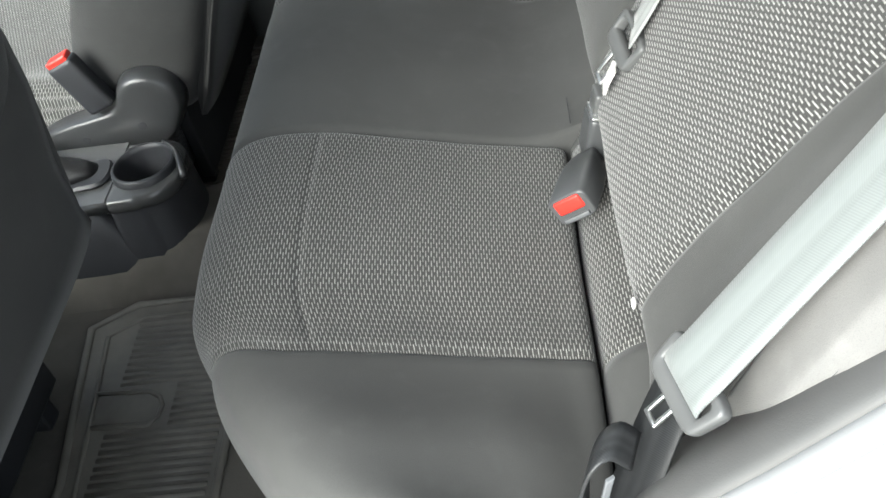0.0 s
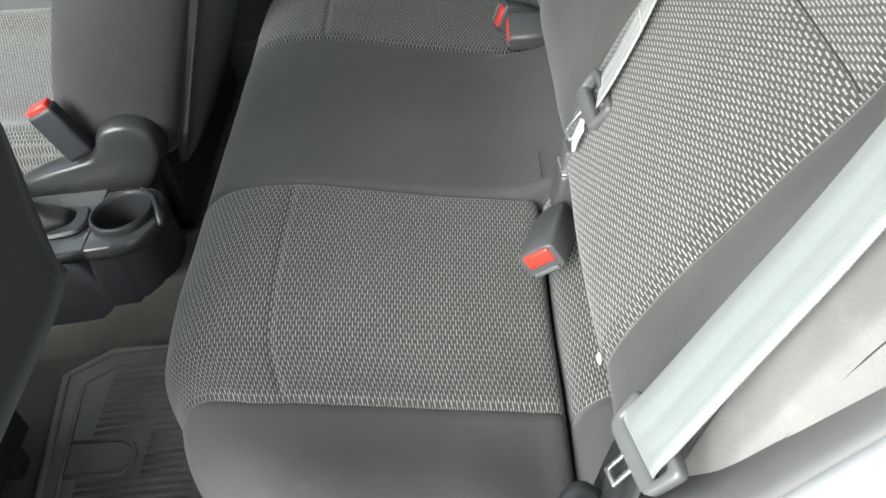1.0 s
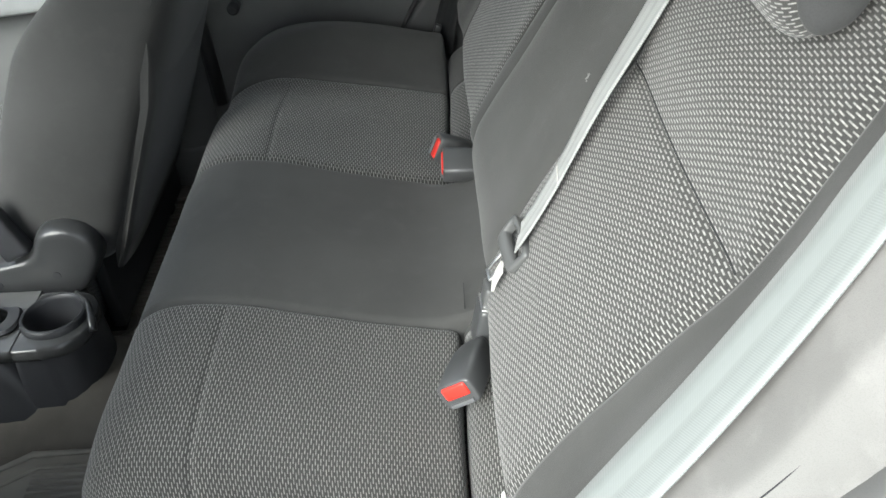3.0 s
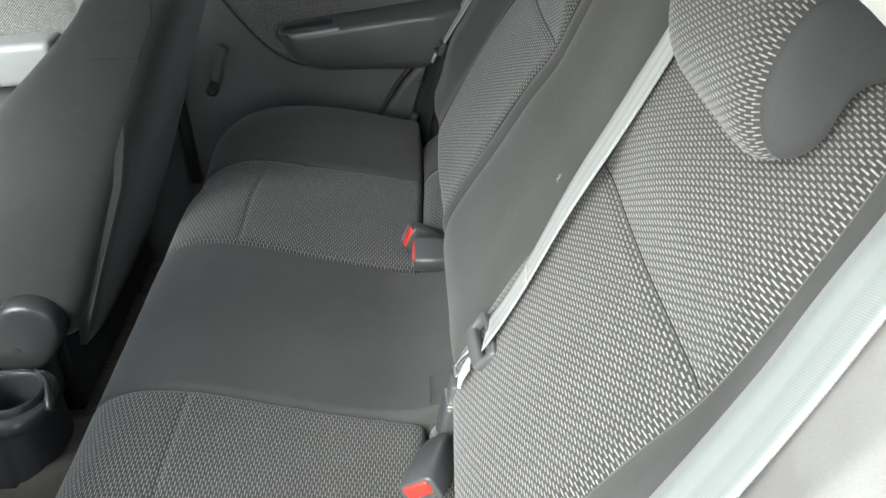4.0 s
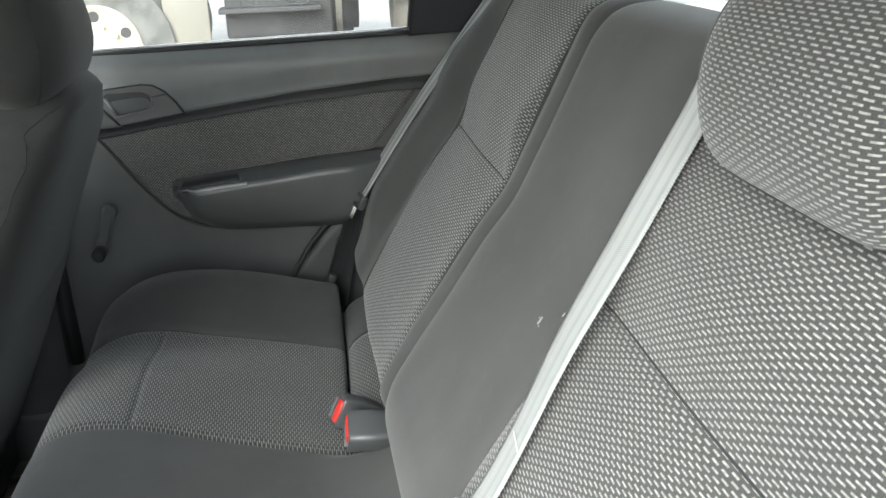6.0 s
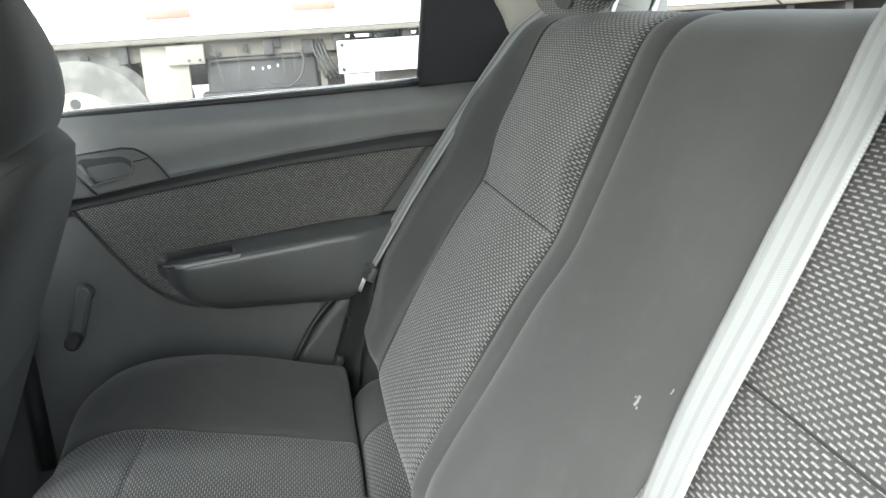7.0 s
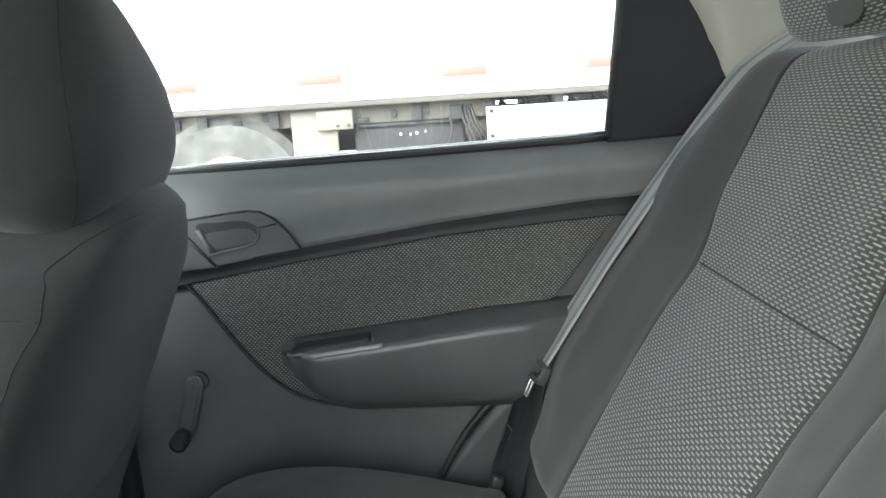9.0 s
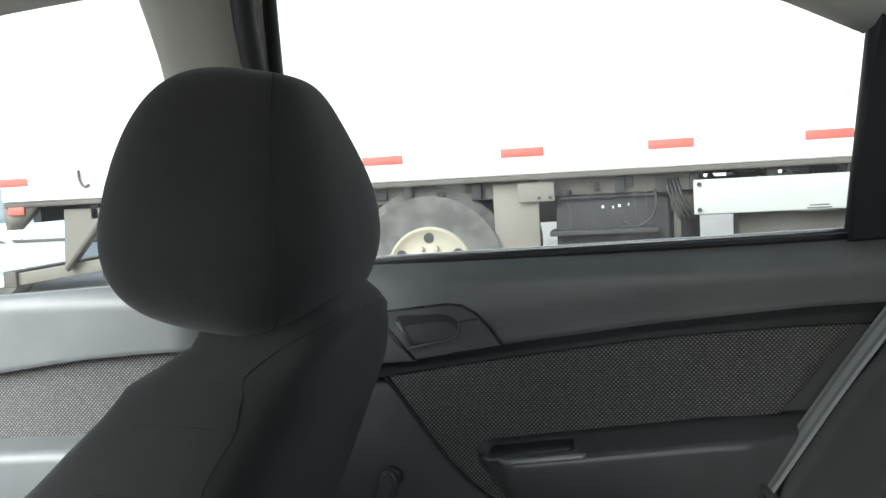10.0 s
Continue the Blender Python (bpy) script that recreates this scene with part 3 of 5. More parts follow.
for s in (-1, 1):
    tagged(part("pillar_rear", quarter(s), PILLAR), "pale cream plastic rear quarter pillar trim", "pillar", kind="structure")
upper_edge, _ = smoothed([(-0.10, 1.330), (0.0, 1.306), (0.06, 1.272), (0.10, 1.246), (0.140, 1.218), (0.165, 1.199), (0.192, 1.175), (0.230, 1.132), (0.266, 1.072)], 30)
tagged(part("jamb_seal", tube([(x + 0.008, -0.652, z + 0.010) for x, z in upper_edge], 0.008, 10), GREY_PLASTIC), "grey rubber seal round the upper door opening", "seal", kind="structure")
tagged(part("door_jamb", tube([(x + 0.03, -0.685, z + 0.034) for x, z in upper_edge], 0.026, 12), BODY_WHITE), "white painted upper door jamb", "jamb", kind="structure")
tagged(part("parcel_shelf", slab([(0.31, -0.60), (0.98, -0.56), (0.98, 0.56), (0.31, 0.60)], "z", 1.02, 1.045, 0.004), SHELF), "rear parcel shelf with sky glare in its pale colour", "shelf", kind="structure")
glass_rows = [[(0.49 + 0.51 * t, y * (0.50 + 0.06 * t) / 0.5, 1.37 - 0.31 * t - 0.03 * abs(y) ** 2) for y in np.linspace(-0.62, 0.62, 9)] for t in np.linspace(-0.04, 1.04, 7)]
rear_glass = tagged(part("window_rear", grid(glass_rows), GLASS), "sloping clear rear window", "window", kind="structure")
rear_glass.visible_shadow = False
for s in (-1, 1):
    edge = [(0.49 + 0.51 * t, s * (0.50 + 0.06 * t), 1.365 - 0.31 * t) for t in np.linspace(0, 1, 8)]
    tagged(part("rear_window_seal", tube(edge, 0.008, 8), SEAL), "black seal along the rear window", "trim", kind="structure")
tagged(part("glass_cable", tube([(0.500, 0.55, 1.176), (0.561, 0.55, 1.131), (0.612, 0.55, 1.090)], 0.0013, 6, 16), SEAL), "thin dark aerial wire by the rear window", "wire", kind="structure")

# centre pillar on the far side, and the closed near side ahead of the open door
def mid_pillar(s, low, high):
    rows = []
    for z in np.linspace(low, high, 12):
        y = 0.70 - 0.085 * step(z, 0.95, 1.36)
        lean = -0.02 * (z - 1.0)
        half = 0.062 - 0.012 * step(z, 1.0, 1.35)
        c = -0.535 + lean
        fore = 0.024 + 0.018 * step(z, 1.22, 1.36) + 0.055 * (1 - step(z, 0.93, 0.99))
        rows.append([(c - fore - 0.006, s * (y + 0.03), z), (c - fore, s * y, z), (c - fore * 0.6, s * (y - 0.018), z), (c, s * (y - 0.022), z), (c + half * 0.6, s * (y - 0.018), z), (c + half, s * y, z), (c + half + 0.04, s * (y + 0.03), z)])
    return grid(rows)


for s in (-1, 1):
    tagged(part("pillar_mid", mid_pillar(s, 0.93, 1.35), PILLAR), "pale grey plastic centre pillar trim", "pillar", kind="structure")
    tagged(part("pillar_foot", mid_pillar(s, 0.34, 0.93), TRIM_LOW), "dark plastic foot of the centre pillar", "pillar", kind="structure")
    seal = [(-0.452 - 0.02 * (z - 1), s * (0.695 - 0.085 * step(z, 0.95, 1.36)), z) for z in np.linspace(0.5, 1.34, 12)]
    tagged(part("door_seal", tube(seal, 0.013, 8), SEAL), "black rubber door seal", "seal", kind="structure")

# ---- doors ----
def sheet(xs, low, high, y_of, thick=0.02, steps=14):
    """A door skin between two edge lines z = low(x), high(x), with depth."""
    rows = []
    for x in xs:
        a, b = low(x), high(x)
        zs = [a + (b - a) * k / steps for k in range(steps + 1)]
        front = [(x, y_of(x, z), z) for z in zs]
        back = [(x, y_of(x, z) + thick, z) for z in reversed(zs)]
        rows.append(front + back)
    uvs = [[(p[0], p[2]) for p in r] + [(r[0][0], r[0][2])] for r in rows]
    return grid(rows, uvs, closed=True, caps=True)


def lerp(x, pts):
    return float(np.interp(x, [p[0] for p in pts], [p[1] for p in pts]))


def far_rear_door():
    door = thing("door_1", "closed rear door with dark grey trim and patterned cloth panel", "car door", kind="structure", at=(-0.1, 0.70, 0.40))
    m = Matrix.Translation((0.1, -0.70, -0.40))

    def add(name, bm, mat, parent=door, label="", smooth=True):
        bm.transform(m)
        return part(name, bm, mat, parent, label, smooth)
    line = [(-0.46, 0.868), (-0.353, 0.889), (-0.2, 0.910), (-0.05, 0.928), (0.10, 0.941), (0.30, 0.950)]
    sill = [(-0.46, 1.003), (-0.34, 1.008), (0.14, 1.018), (0.30, 1.022)]
    xs = np.linspace(-0.46, 0.285, 40)
    add("upper_panel", sheet(xs, lambda x: lerp(x, line) + 0.003, lambda x: lerp(x, sill), lambda x, z: 0.668 + 0.027 * step(z, 0.966, 1.02) ** 2 + 0.006 * (1 - step(z, lerp(x, line) + 0.006, lerp(x, line) + 0.045))), TRIM, label="smooth dark grey upper trim")
    # Shade under the upper trim is put into this black strip.
    add("shadow_line", sheet(xs, lambda x: lerp(x, line) - 0.013 - 0.006 * step(x, -0.1, 0.2), lambda x: lerp(x, line) + 0.006, lambda x, z: 0.6785 - 0.002 * step(z, lerp(x, line) - 0.008, lerp(x, line) + 0.004)), TRIM_BLACK, label="recessed strip with the trim's shade in its black")
    add("lower_panel", sheet(np.linspace(-0.46, 0.30, 30), lambda x: 0.40, lambda x: lerp(x, line) - 0.002, lambda x, z: 0.690 + 0.012 * bell(z, 0.55, 0.2)), TRIM_LOW, label="plain dark grey lower trim")
    # cloth panel: pointed at both ends, bowed lower edge
    top = [(-0.353, 0.883), (-0.304, 0.889), (-0.2, 0.902), (-0.07, 0.915), (0.037, 0.923), (0.152, 0.931)]
    low = [(-0.353, 0.883), (-0.335, 0.858), (-0.30, 0.806), (-0.27, 0.768), (-0.24, 0.741), (-0.21, 0.727), (-0.18, 0.722), (-0.10, 0.724), (0.0, 0.745), (0.066, 0.826), (0.152, 0.930)]
    lowline, _ = smoothed(low, 60)
    add("cloth_panel", sheet(np.linspace(-0.352, 0.151, 60), lambda x: lerp(x, lowline), lambda x: lerp(x, top), lambda x, z: 0.684 - 0.004 * step(min(z - lerp(x, lowline), lerp(x, top) - z), 0, 0.012), 0.012), DOOR_PATTERN, label="dark cloth with a fine fleck")
    add("panel_piping", tube([(x, 0.681, z) for x, z in lowline[:42]], 0.0022, 6), TRIM_BLACK)
    # armrest pod
    arm_top = [(-0.245, 0.798), (-0.14, 0.808), (0.0, 0.822), (0.095, 0.826)]
    arm_low = [(-0.245, 0.776), (-0.225, 0.752), (-0.195, 0.730), (-0.165, 0.721), (0.0, 0.715), (0.095, 0.716)]
    rows = []
    for x in np.linspace(-0.247, 0.10, 46):
        a, b = lerp(x, arm_low), lerp(x, arm_top)
        end = step(x, -0.249, -0.205) * 0.9 + 0.1
        d = 0.068 * end * (1 - 0.35 * step(x, 0.03, 0.10))
        rows.append([(x, 0.688, a), (x, 0.684 - d * 0.35, a + 0.001), (x, 0.684 - d * 0.72, a + (b - a) * 0.22), (x, 0.684 - d * 0.93, a + (b - a) * 0.5), (x, 0.684 - d, a + (b - a) * 0.76), (x, 0.684 - d * 1.015, b - 0.010), (x, 0.684 - d * 1.01, b - 0.005), (x, 0.684 - d * 0.975, b - 0.0015), (x, 0.684 - d * 0.92, b - 0.0005), (x, 0.684 - d * 0.7, b + 0.002), (x, 0.684 - d * 0.3, b + 0.006), (x, 0.688, b + 0.008)])
    armrest = add("armrest", grid(rows, closed=True, caps=True), TRIM_MID, label="moulded dark grey armrest")
    # recessed grip: its shade in a black block, a rim, and a bright strip under it
    slope = math.degrees(math.atan2(0.010, 0.10))
    add("grip_well", box((0.090, 0.030, 0.012), (-0.184, 0.645, 0.8040), 0.005, (0, -slope, 0)), TRIM_BLACK, armrest, "pull grip with its recess shade put in black")
    add("grip_rim", tube([(-0.231, 0.645, 0.8005), (-0.228, 0.630, 0.7985), (-0.18, 0.627, 0.803), (-0.14, 0.6255, 0.8065), (-0.1365, 0.640, 0.8105)], 0.0018, 8, 30), TRIM, armrest)
    rows = []
    for x in np.linspace(-0.240, -0.126, 24):
        end = step(x, -0.249, -0.205) * 0.9 + 0.1
        d = 0.068 * end
        b = lerp(x, arm_top)
        rows.append([(x, 0.684 - d * k - 0.0012, b + 0.001 - w) for k, w in ((0.975, 0.0), (0.992, 0.002), (1.0, 0.004), (0.997, 0.006))] + [(x, 0.684 - d * 0.9, b - 0.006), (x, 0.684 - d * 0.9, b + 0.000)])
    add("armrest_strip", grid(rows, closed=True, caps=True), GLOSS, armrest, "glossy grey strip along the grip")
    # inner handle
    bez = [(-0.352, 0.926), (-0.352, 0.949), (-0.337, 0.952), (-0.295, 0.956), (-0.270, 0.958), (-0.254, 0.956), (-0.239, 0.947), (-0.225, 0.931), (-0.212, 0.911), (-0.267, 0.904), (-0.309, 0.898), (-0.338, 0.933)]
    handle = add("handle_bezel", slab(bez, "y", 0.676, 0.6645, 0.002), TRIM_LOW, label="dark recessed door handle", smooth=False)
    for a, b in zip(bez[2:9], bez[3:10]):
        add("bezel_gap", tube([(a[0], 0.6668, a[1]), (b[0], 0.6668, b[1])], 0.0013, 6), TRIM_BLACK, handle)
    add("bezel_gap", tube([(-0.338, 0.6660, 0.933), (-0.309, 0.6660, 0.898)], 0.0016, 6), TRIM_BLACK, handle)
    add("mount_plate", slab([(-0.36, 0.894), (-0.309, 0.896), (-0.339, 0.932), (-0.36, 0.932)], "y", 0.676, 0.6660, 0.0015), TRIM_LOW, handle, smooth=False)
    well, _ = smoothed([(-0.309, 0.9135), (-0.327, 0.9445), (-0.300, 0.9475), (-0.274, 0.9475), (-0.260, 0.941), (-0.256, 0.930), (-0.264, 0.9205), (-0.285, 0.9165), (-0.309, 0.9135)], 40)
    # Shade of the handle recess is coloured in as this black plate.
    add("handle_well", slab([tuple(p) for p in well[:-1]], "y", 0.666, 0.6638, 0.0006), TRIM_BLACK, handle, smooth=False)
    face, _ = smoothed([(-0.308, 0.916), (-0.318, 0.934), (-0.295, 0.9385), (-0.274, 0.9395), (-0.264, 0.936), (-0.260, 0.929), (-0.266, 0.9225), (-0.285, 0.919), (-0.308, 0.916)], 40)
    lever = add("lever", slab([tuple(p) for p in face[:-1]], "y", 0.664, 0.6618, 0.0012, 2), BUCKLE, handle, smooth=False)
    # Paler grey paints in the highlight along the lever's edge.
    add("lever_edge", tube([(-0.316, 0.6605, 0.9115), (-0.291, 0.6595, 0.9165), (-0.268, 0.6592, 0.9205), (-0.2595, 0.6592, 0.926), (-0.257, 0.6595, 0.933), (-0.2575, 0.661, 0.939)], 0.0012, 8, 30), GREY_PLASTIC, lever, "lever lip with its highlight in the paler grey")
    add("bezel_split", tube([(-0.2575, 0.6642, 0.939), (-0.246, 0.6640, 0.9405), (-0.237, 0.6642, 0.942)], 0.0009, 6), TRIM_BLACK, handle)
    add("lever_stem", tube([(-0.325, 0.6635, 0.941), (-0.310, 0.6620, 0.915)], 0.0030, 8), TRIM_MID, lever)
    # window crank
    def cr(pts):
        return [(-0.358 + (x + 0.347) * 0.85, 0.730 + (z - 0.731) * 0.80) for x, z in pts]
    crank = add("window_crank", slab(cr([(-0.348, 0.768), (-0.345, 0.780), (-0.336, 0.785), (-0.327, 0.780), (-0.324, 0.768), (-0.345, 0.694), (-0.352, 0.686), (-0.364, 0.687), (-0.370, 0.695)]), "y", 0.677, 0.665, 0.0035, 3), TRIM_MID, label="dark plastic window crank")
    add("crank_arm_face", slab(cr([(-0.344, 0.767), (-0.336, 0.779), (-0.328, 0.767), (-0.349, 0.697), (-0.364, 0.699)]), "y", 0.666, 0.6635, 0.001), TRIM_MID, crank)
    hub, knob = cr([(-0.336, 0.768), (-0.358, 0.694)])
    add("crank_hub", disc((hub[0], 0.684, hub[1]), (0, 1, 0), 0.012, 0.014, 24, 0.003), TRIM_LOW, crank)
    add("crank_knob", disc((knob[0], 0.653, knob[1]), (0, 1, 0), 0.0105, 0.028, 24, 0.0035), TRIM_BLACK, crank)
    # window frame, sail panel and glass
    add("sail_panel", slab([(0.139, 1.008), (0.272, 1.012), (0.276, 1.07), (0.264, 1.125), (0.236, 1.172), (0.200, 1.214), (0.168, 1.243)], "y", 0.690, 0.674, 0.003), MATT_BLACK, label="black corner panel behind the window")
    frame_line = [(0.145, 0.688, 1.02), (0.168, 0.680, 1.225), (0.06, 0.655, 1.285), (-0.15, 0.645, 1.325), (-0.44, 0.645, 1.335), (-0.447, 0.688, 1.0)]
    for a, b in zip(frame_line[:-1], frame_line[1:]):
        add("window_frame", tube([a, b], 0.008, 8), SEAL)
    add("sill_strip", tube([(x, 0.686, lerp(x, sill) - 0.0055) for x in np.linspace(-0.455, 0.14, 20)], 0.0034, 8), SEAL, label="black weather strip at the foot of the glass")
    add("sill_lip", tube([(x, 0.6895, lerp(x, sill) + 0.0008) for x in np.linspace(-0.455, 0.14, 20)], 0.0024, 8), CHROME, label="thin bright lip of the weather strip")
    g = add("glass", grid([[(x, 0.700 - 0.045 * k, 1.0 + 0.345 * k) for k in (0, 0.5, 1)] for x in (-0.455, -0.1, 0.05, 0.15)]), GLASS, label="dusty clear side window")
    g.visible_shadow = False
    add("outer_skin", sheet(np.linspace(-0.46, 0.30, 8), lambda x: 0.30, lambda x: lerp(x, sill) - 0.01, lambda x, z: 0.755 + 0.03 * bell(z, 0.75, 0.25), 0.01), BODY_WHITE, label="white painted outer door skin")
    return door


far_rear_door()


def front_door(s, name):
    door = thing(name, "closed front door with grey trim and cloth panel", "car door", kind="structure", at=(-1.0, 0.70 * s, 0.40))
    m = Matrix.Translation((1.0, -0.70 * s, -0.40))

    def add(nm, bm, mat, parent=door, label="", smooth=True):
        for v in bm.verts:
            v.co.y *= s
        bm.transform(m)
        return part(nm, bm, mat, parent, label, smooth)
    sill = [(-1.45, 0.955), (-0.83, 0.981), (-0.60, 0.990)]
    xs = np.linspace(-1.45, -0.565, 24)
    hemline = [(-1.45, 0.83), (-0.83, 0.888), (-0.736, 0.901), (-0.643, 0.908), (-0.60, 0.910)]
    add("upper_panel", sheet(xs, lambda x: lerp(x, hemline), lambda x: lerp(x, sill), lambda x, z: 0.672 + 0.02 * step(z, 0.965, 1.0)), TRIM)
    add("cloth_panel", sheet(xs, lambda x: 0.795 + 0.03 * (x + 0.83), lambda x: lerp(x, hemline) - 0.003, lambda x, z: 0.686, 0.012), DOOR_PATTERN)
    add("lower_panel", sheet(xs, lambda x: 0.40, lambda x: 0.80 + 0.03 * (x + 0.83), lambda x, z: 0.690), TRIM_LOW)
    add("armrest", box((0.60, 0.075, 0.075), (-0.92, 0.650, 0.766), 0.014, (0, -2, 0), 3), TRIM)
    g = add("glass", grid([[(x, 0.700 - 0.06 * k, 0.96 + 0.37 * k) for k in (0, 0.5, 1)] for x in (-1.30, -0.95, -0.555)]), GLASS)
    g.visible_shadow = False
    add("outer_skin", sheet(xs, lambda x: 0.30, lambda x: lerp(x, sill) - 0.01, lambda x, z: 0.755 + 0.03 * bell(z, 0.75, 0.25), 0.01), BODY_WHITE)
    add("window_frame", tube([(-0.550, 0.705, 0.985), (-0.555, 0.665, 1.33)], 0.010, 8), SEAL)
    return door


front_door(1, "door_2")
front_door(-1, "door_3")

# rubber seal curving round the rear foot of the far door opening
tagged(part("door_seal", tube([(-0.09, 0.664, 0.60), (-0.063, 0.664, 0.648), (-0.037, 0.664, 0.688), (0.0, 0.664, 0.726), (0.06, 0.668, 0.77), (0.16, 0.672, 0.88)], 0.0042, 8, 40), SEAL), "black rubber door seal", "seal", kind="structure")
tagged(part("wheel_arch_trim", sheet(np.linspace(-0.10, 0.30, 20), lambda x: 0.42, lambda x: lerp(x, [(-0.10, 0.585), (-0.06, 0.645), (0.0, 0.72), (0.06, 0.765), (0.16, 0.875), (0.30, 1.0)]), lambda x, z: 0.668, 0.02), TRIM_ARCH), "dark grey plastic trim beside the seat", "trim", kind="structure")

# near side: door opening edge, jamb and sill
def jamb():
    edge, _ = smoothed([(-0.46, 0.345), (-0.30, 0.36), (-0.16, 0.43), (-0.085, 0.56), (-0.03, 0.66), (0.02, 0.735), (0.071, 0.783), (0.124, 0.834), (0.173, 0.879), (0.215, 0.930), (0.250, 0.995), (0.272, 1.07)], 56)
    return edge


EDGE = jamb()
offs = []
for i, (x, z) in enumerate(EDGE):
    a, b = EDGE[max(i - 1, 0)], EDGE[min(i + 1, len(EDGE) - 1)]
    d = Vector((b[0] - a[0], 0, b[1] - a[1])).normalized()
    n = Vector((d.z, 0, -d.x))
    offs.append((Vector((x, 0, z)), n))


def along(profile):
    """Sweep a profile of (outward offset, y) along the door opening."""
    return grid([[c + n * o + Vector((0, y, 0)) for o, y in profile] for c, n in offs], closed=True, caps=True)


tagged(part("jamb_trim", along([(0.030, -0.60), (0.004, -0.638), (0.0, -0.648), (0.0005, -0.660), (0.002, -0.6665), (0.006, -0.669), (0.05, -0.664), (0.06, -0.60)]), JAMB_TRIM), "grey plastic trim between seat and door opening", "trim", kind="structure")
tagged(part("jamb_seal", along([(0.005, -0.664), (0.003, -0.672), (0.005, -0.678), (0.011, -0.681), (0.017, -0.677), (0.018, -0.662)]), JAMB_SEAL), "grey rubber seal round the door opening", "seal", kind="structure")
tagged(part("door_jamb", along([(0.024, -0.664), (0.017, -0.680), (0.016, -0.690), (0.022, -0.702), (0.025, -0.735), (0.045, -0.748), (0.14, -0.752), (0.14, -0.66)]), BODY_WHITE), "white painted metal door jamb and sill", "jamb", kind="structure")

# sills under the doors
for size, at in (((1.9, 0.085, 0.13), (-0.80, 0.7175, 0.355)), ((1.25, 0.085, 0.13), (-1.125, -0.7175, 0.355))):
    tagged(part("door_sill", box(size, at, 0.012), TRIM_LOW), "dark plastic sill under the closed door", "sill", kind="structure")

# front end: bulkhead, dashboard, windscreen
dash_rows = []
for y in np.linspace(-0.66, 0.66, 20):
    dash_rows.append([(-1.72, y, 0.33), (-1.42, y, 0.45), (-1.34, y, 0.62), (-1.30, y, 0.82), (-1.34, y, 0.92), (-1.45, y, 0.96), (-1.75, y, 0.97)])
tagged(part("dashboard", grid(dash_rows), TRIM), "dark grey moulded dashboard", "dashboard", kind="structure")
ws = grid([[(-1.78 + 0.81 * t, y, 0.97 + 0.42 * t) for y in np.linspace(-0.62, 0.62, 7)] for t in np.linspace(0, 1, 5)])
wsc = tagged(part("windscreen", ws, GLASS), "sloping clear windscreen", "window", kind="structure")
wsc.visible_shadow = False
tagged(part("bulkhead", box((0.04, 1.36, 0.70), (-1.76, 0, 0.62), 0.01), CARPET), "dark bulkhead ahead of the footwells", "wall", kind="structure")
tagged(part("boot_wall", box((0.03, 1.30, 0.70), (0.40, 0, 0.68), 0.01), CARPET), "dark panel behind the rear bench", "wall", kind="structure")
tagged(part("tail_panel", box((0.04, 1.2, 0.10), (1.00, 0, 1.02), 0.01), BODY_WHITE), "white panel under the rear window", "panel", kind="structure")


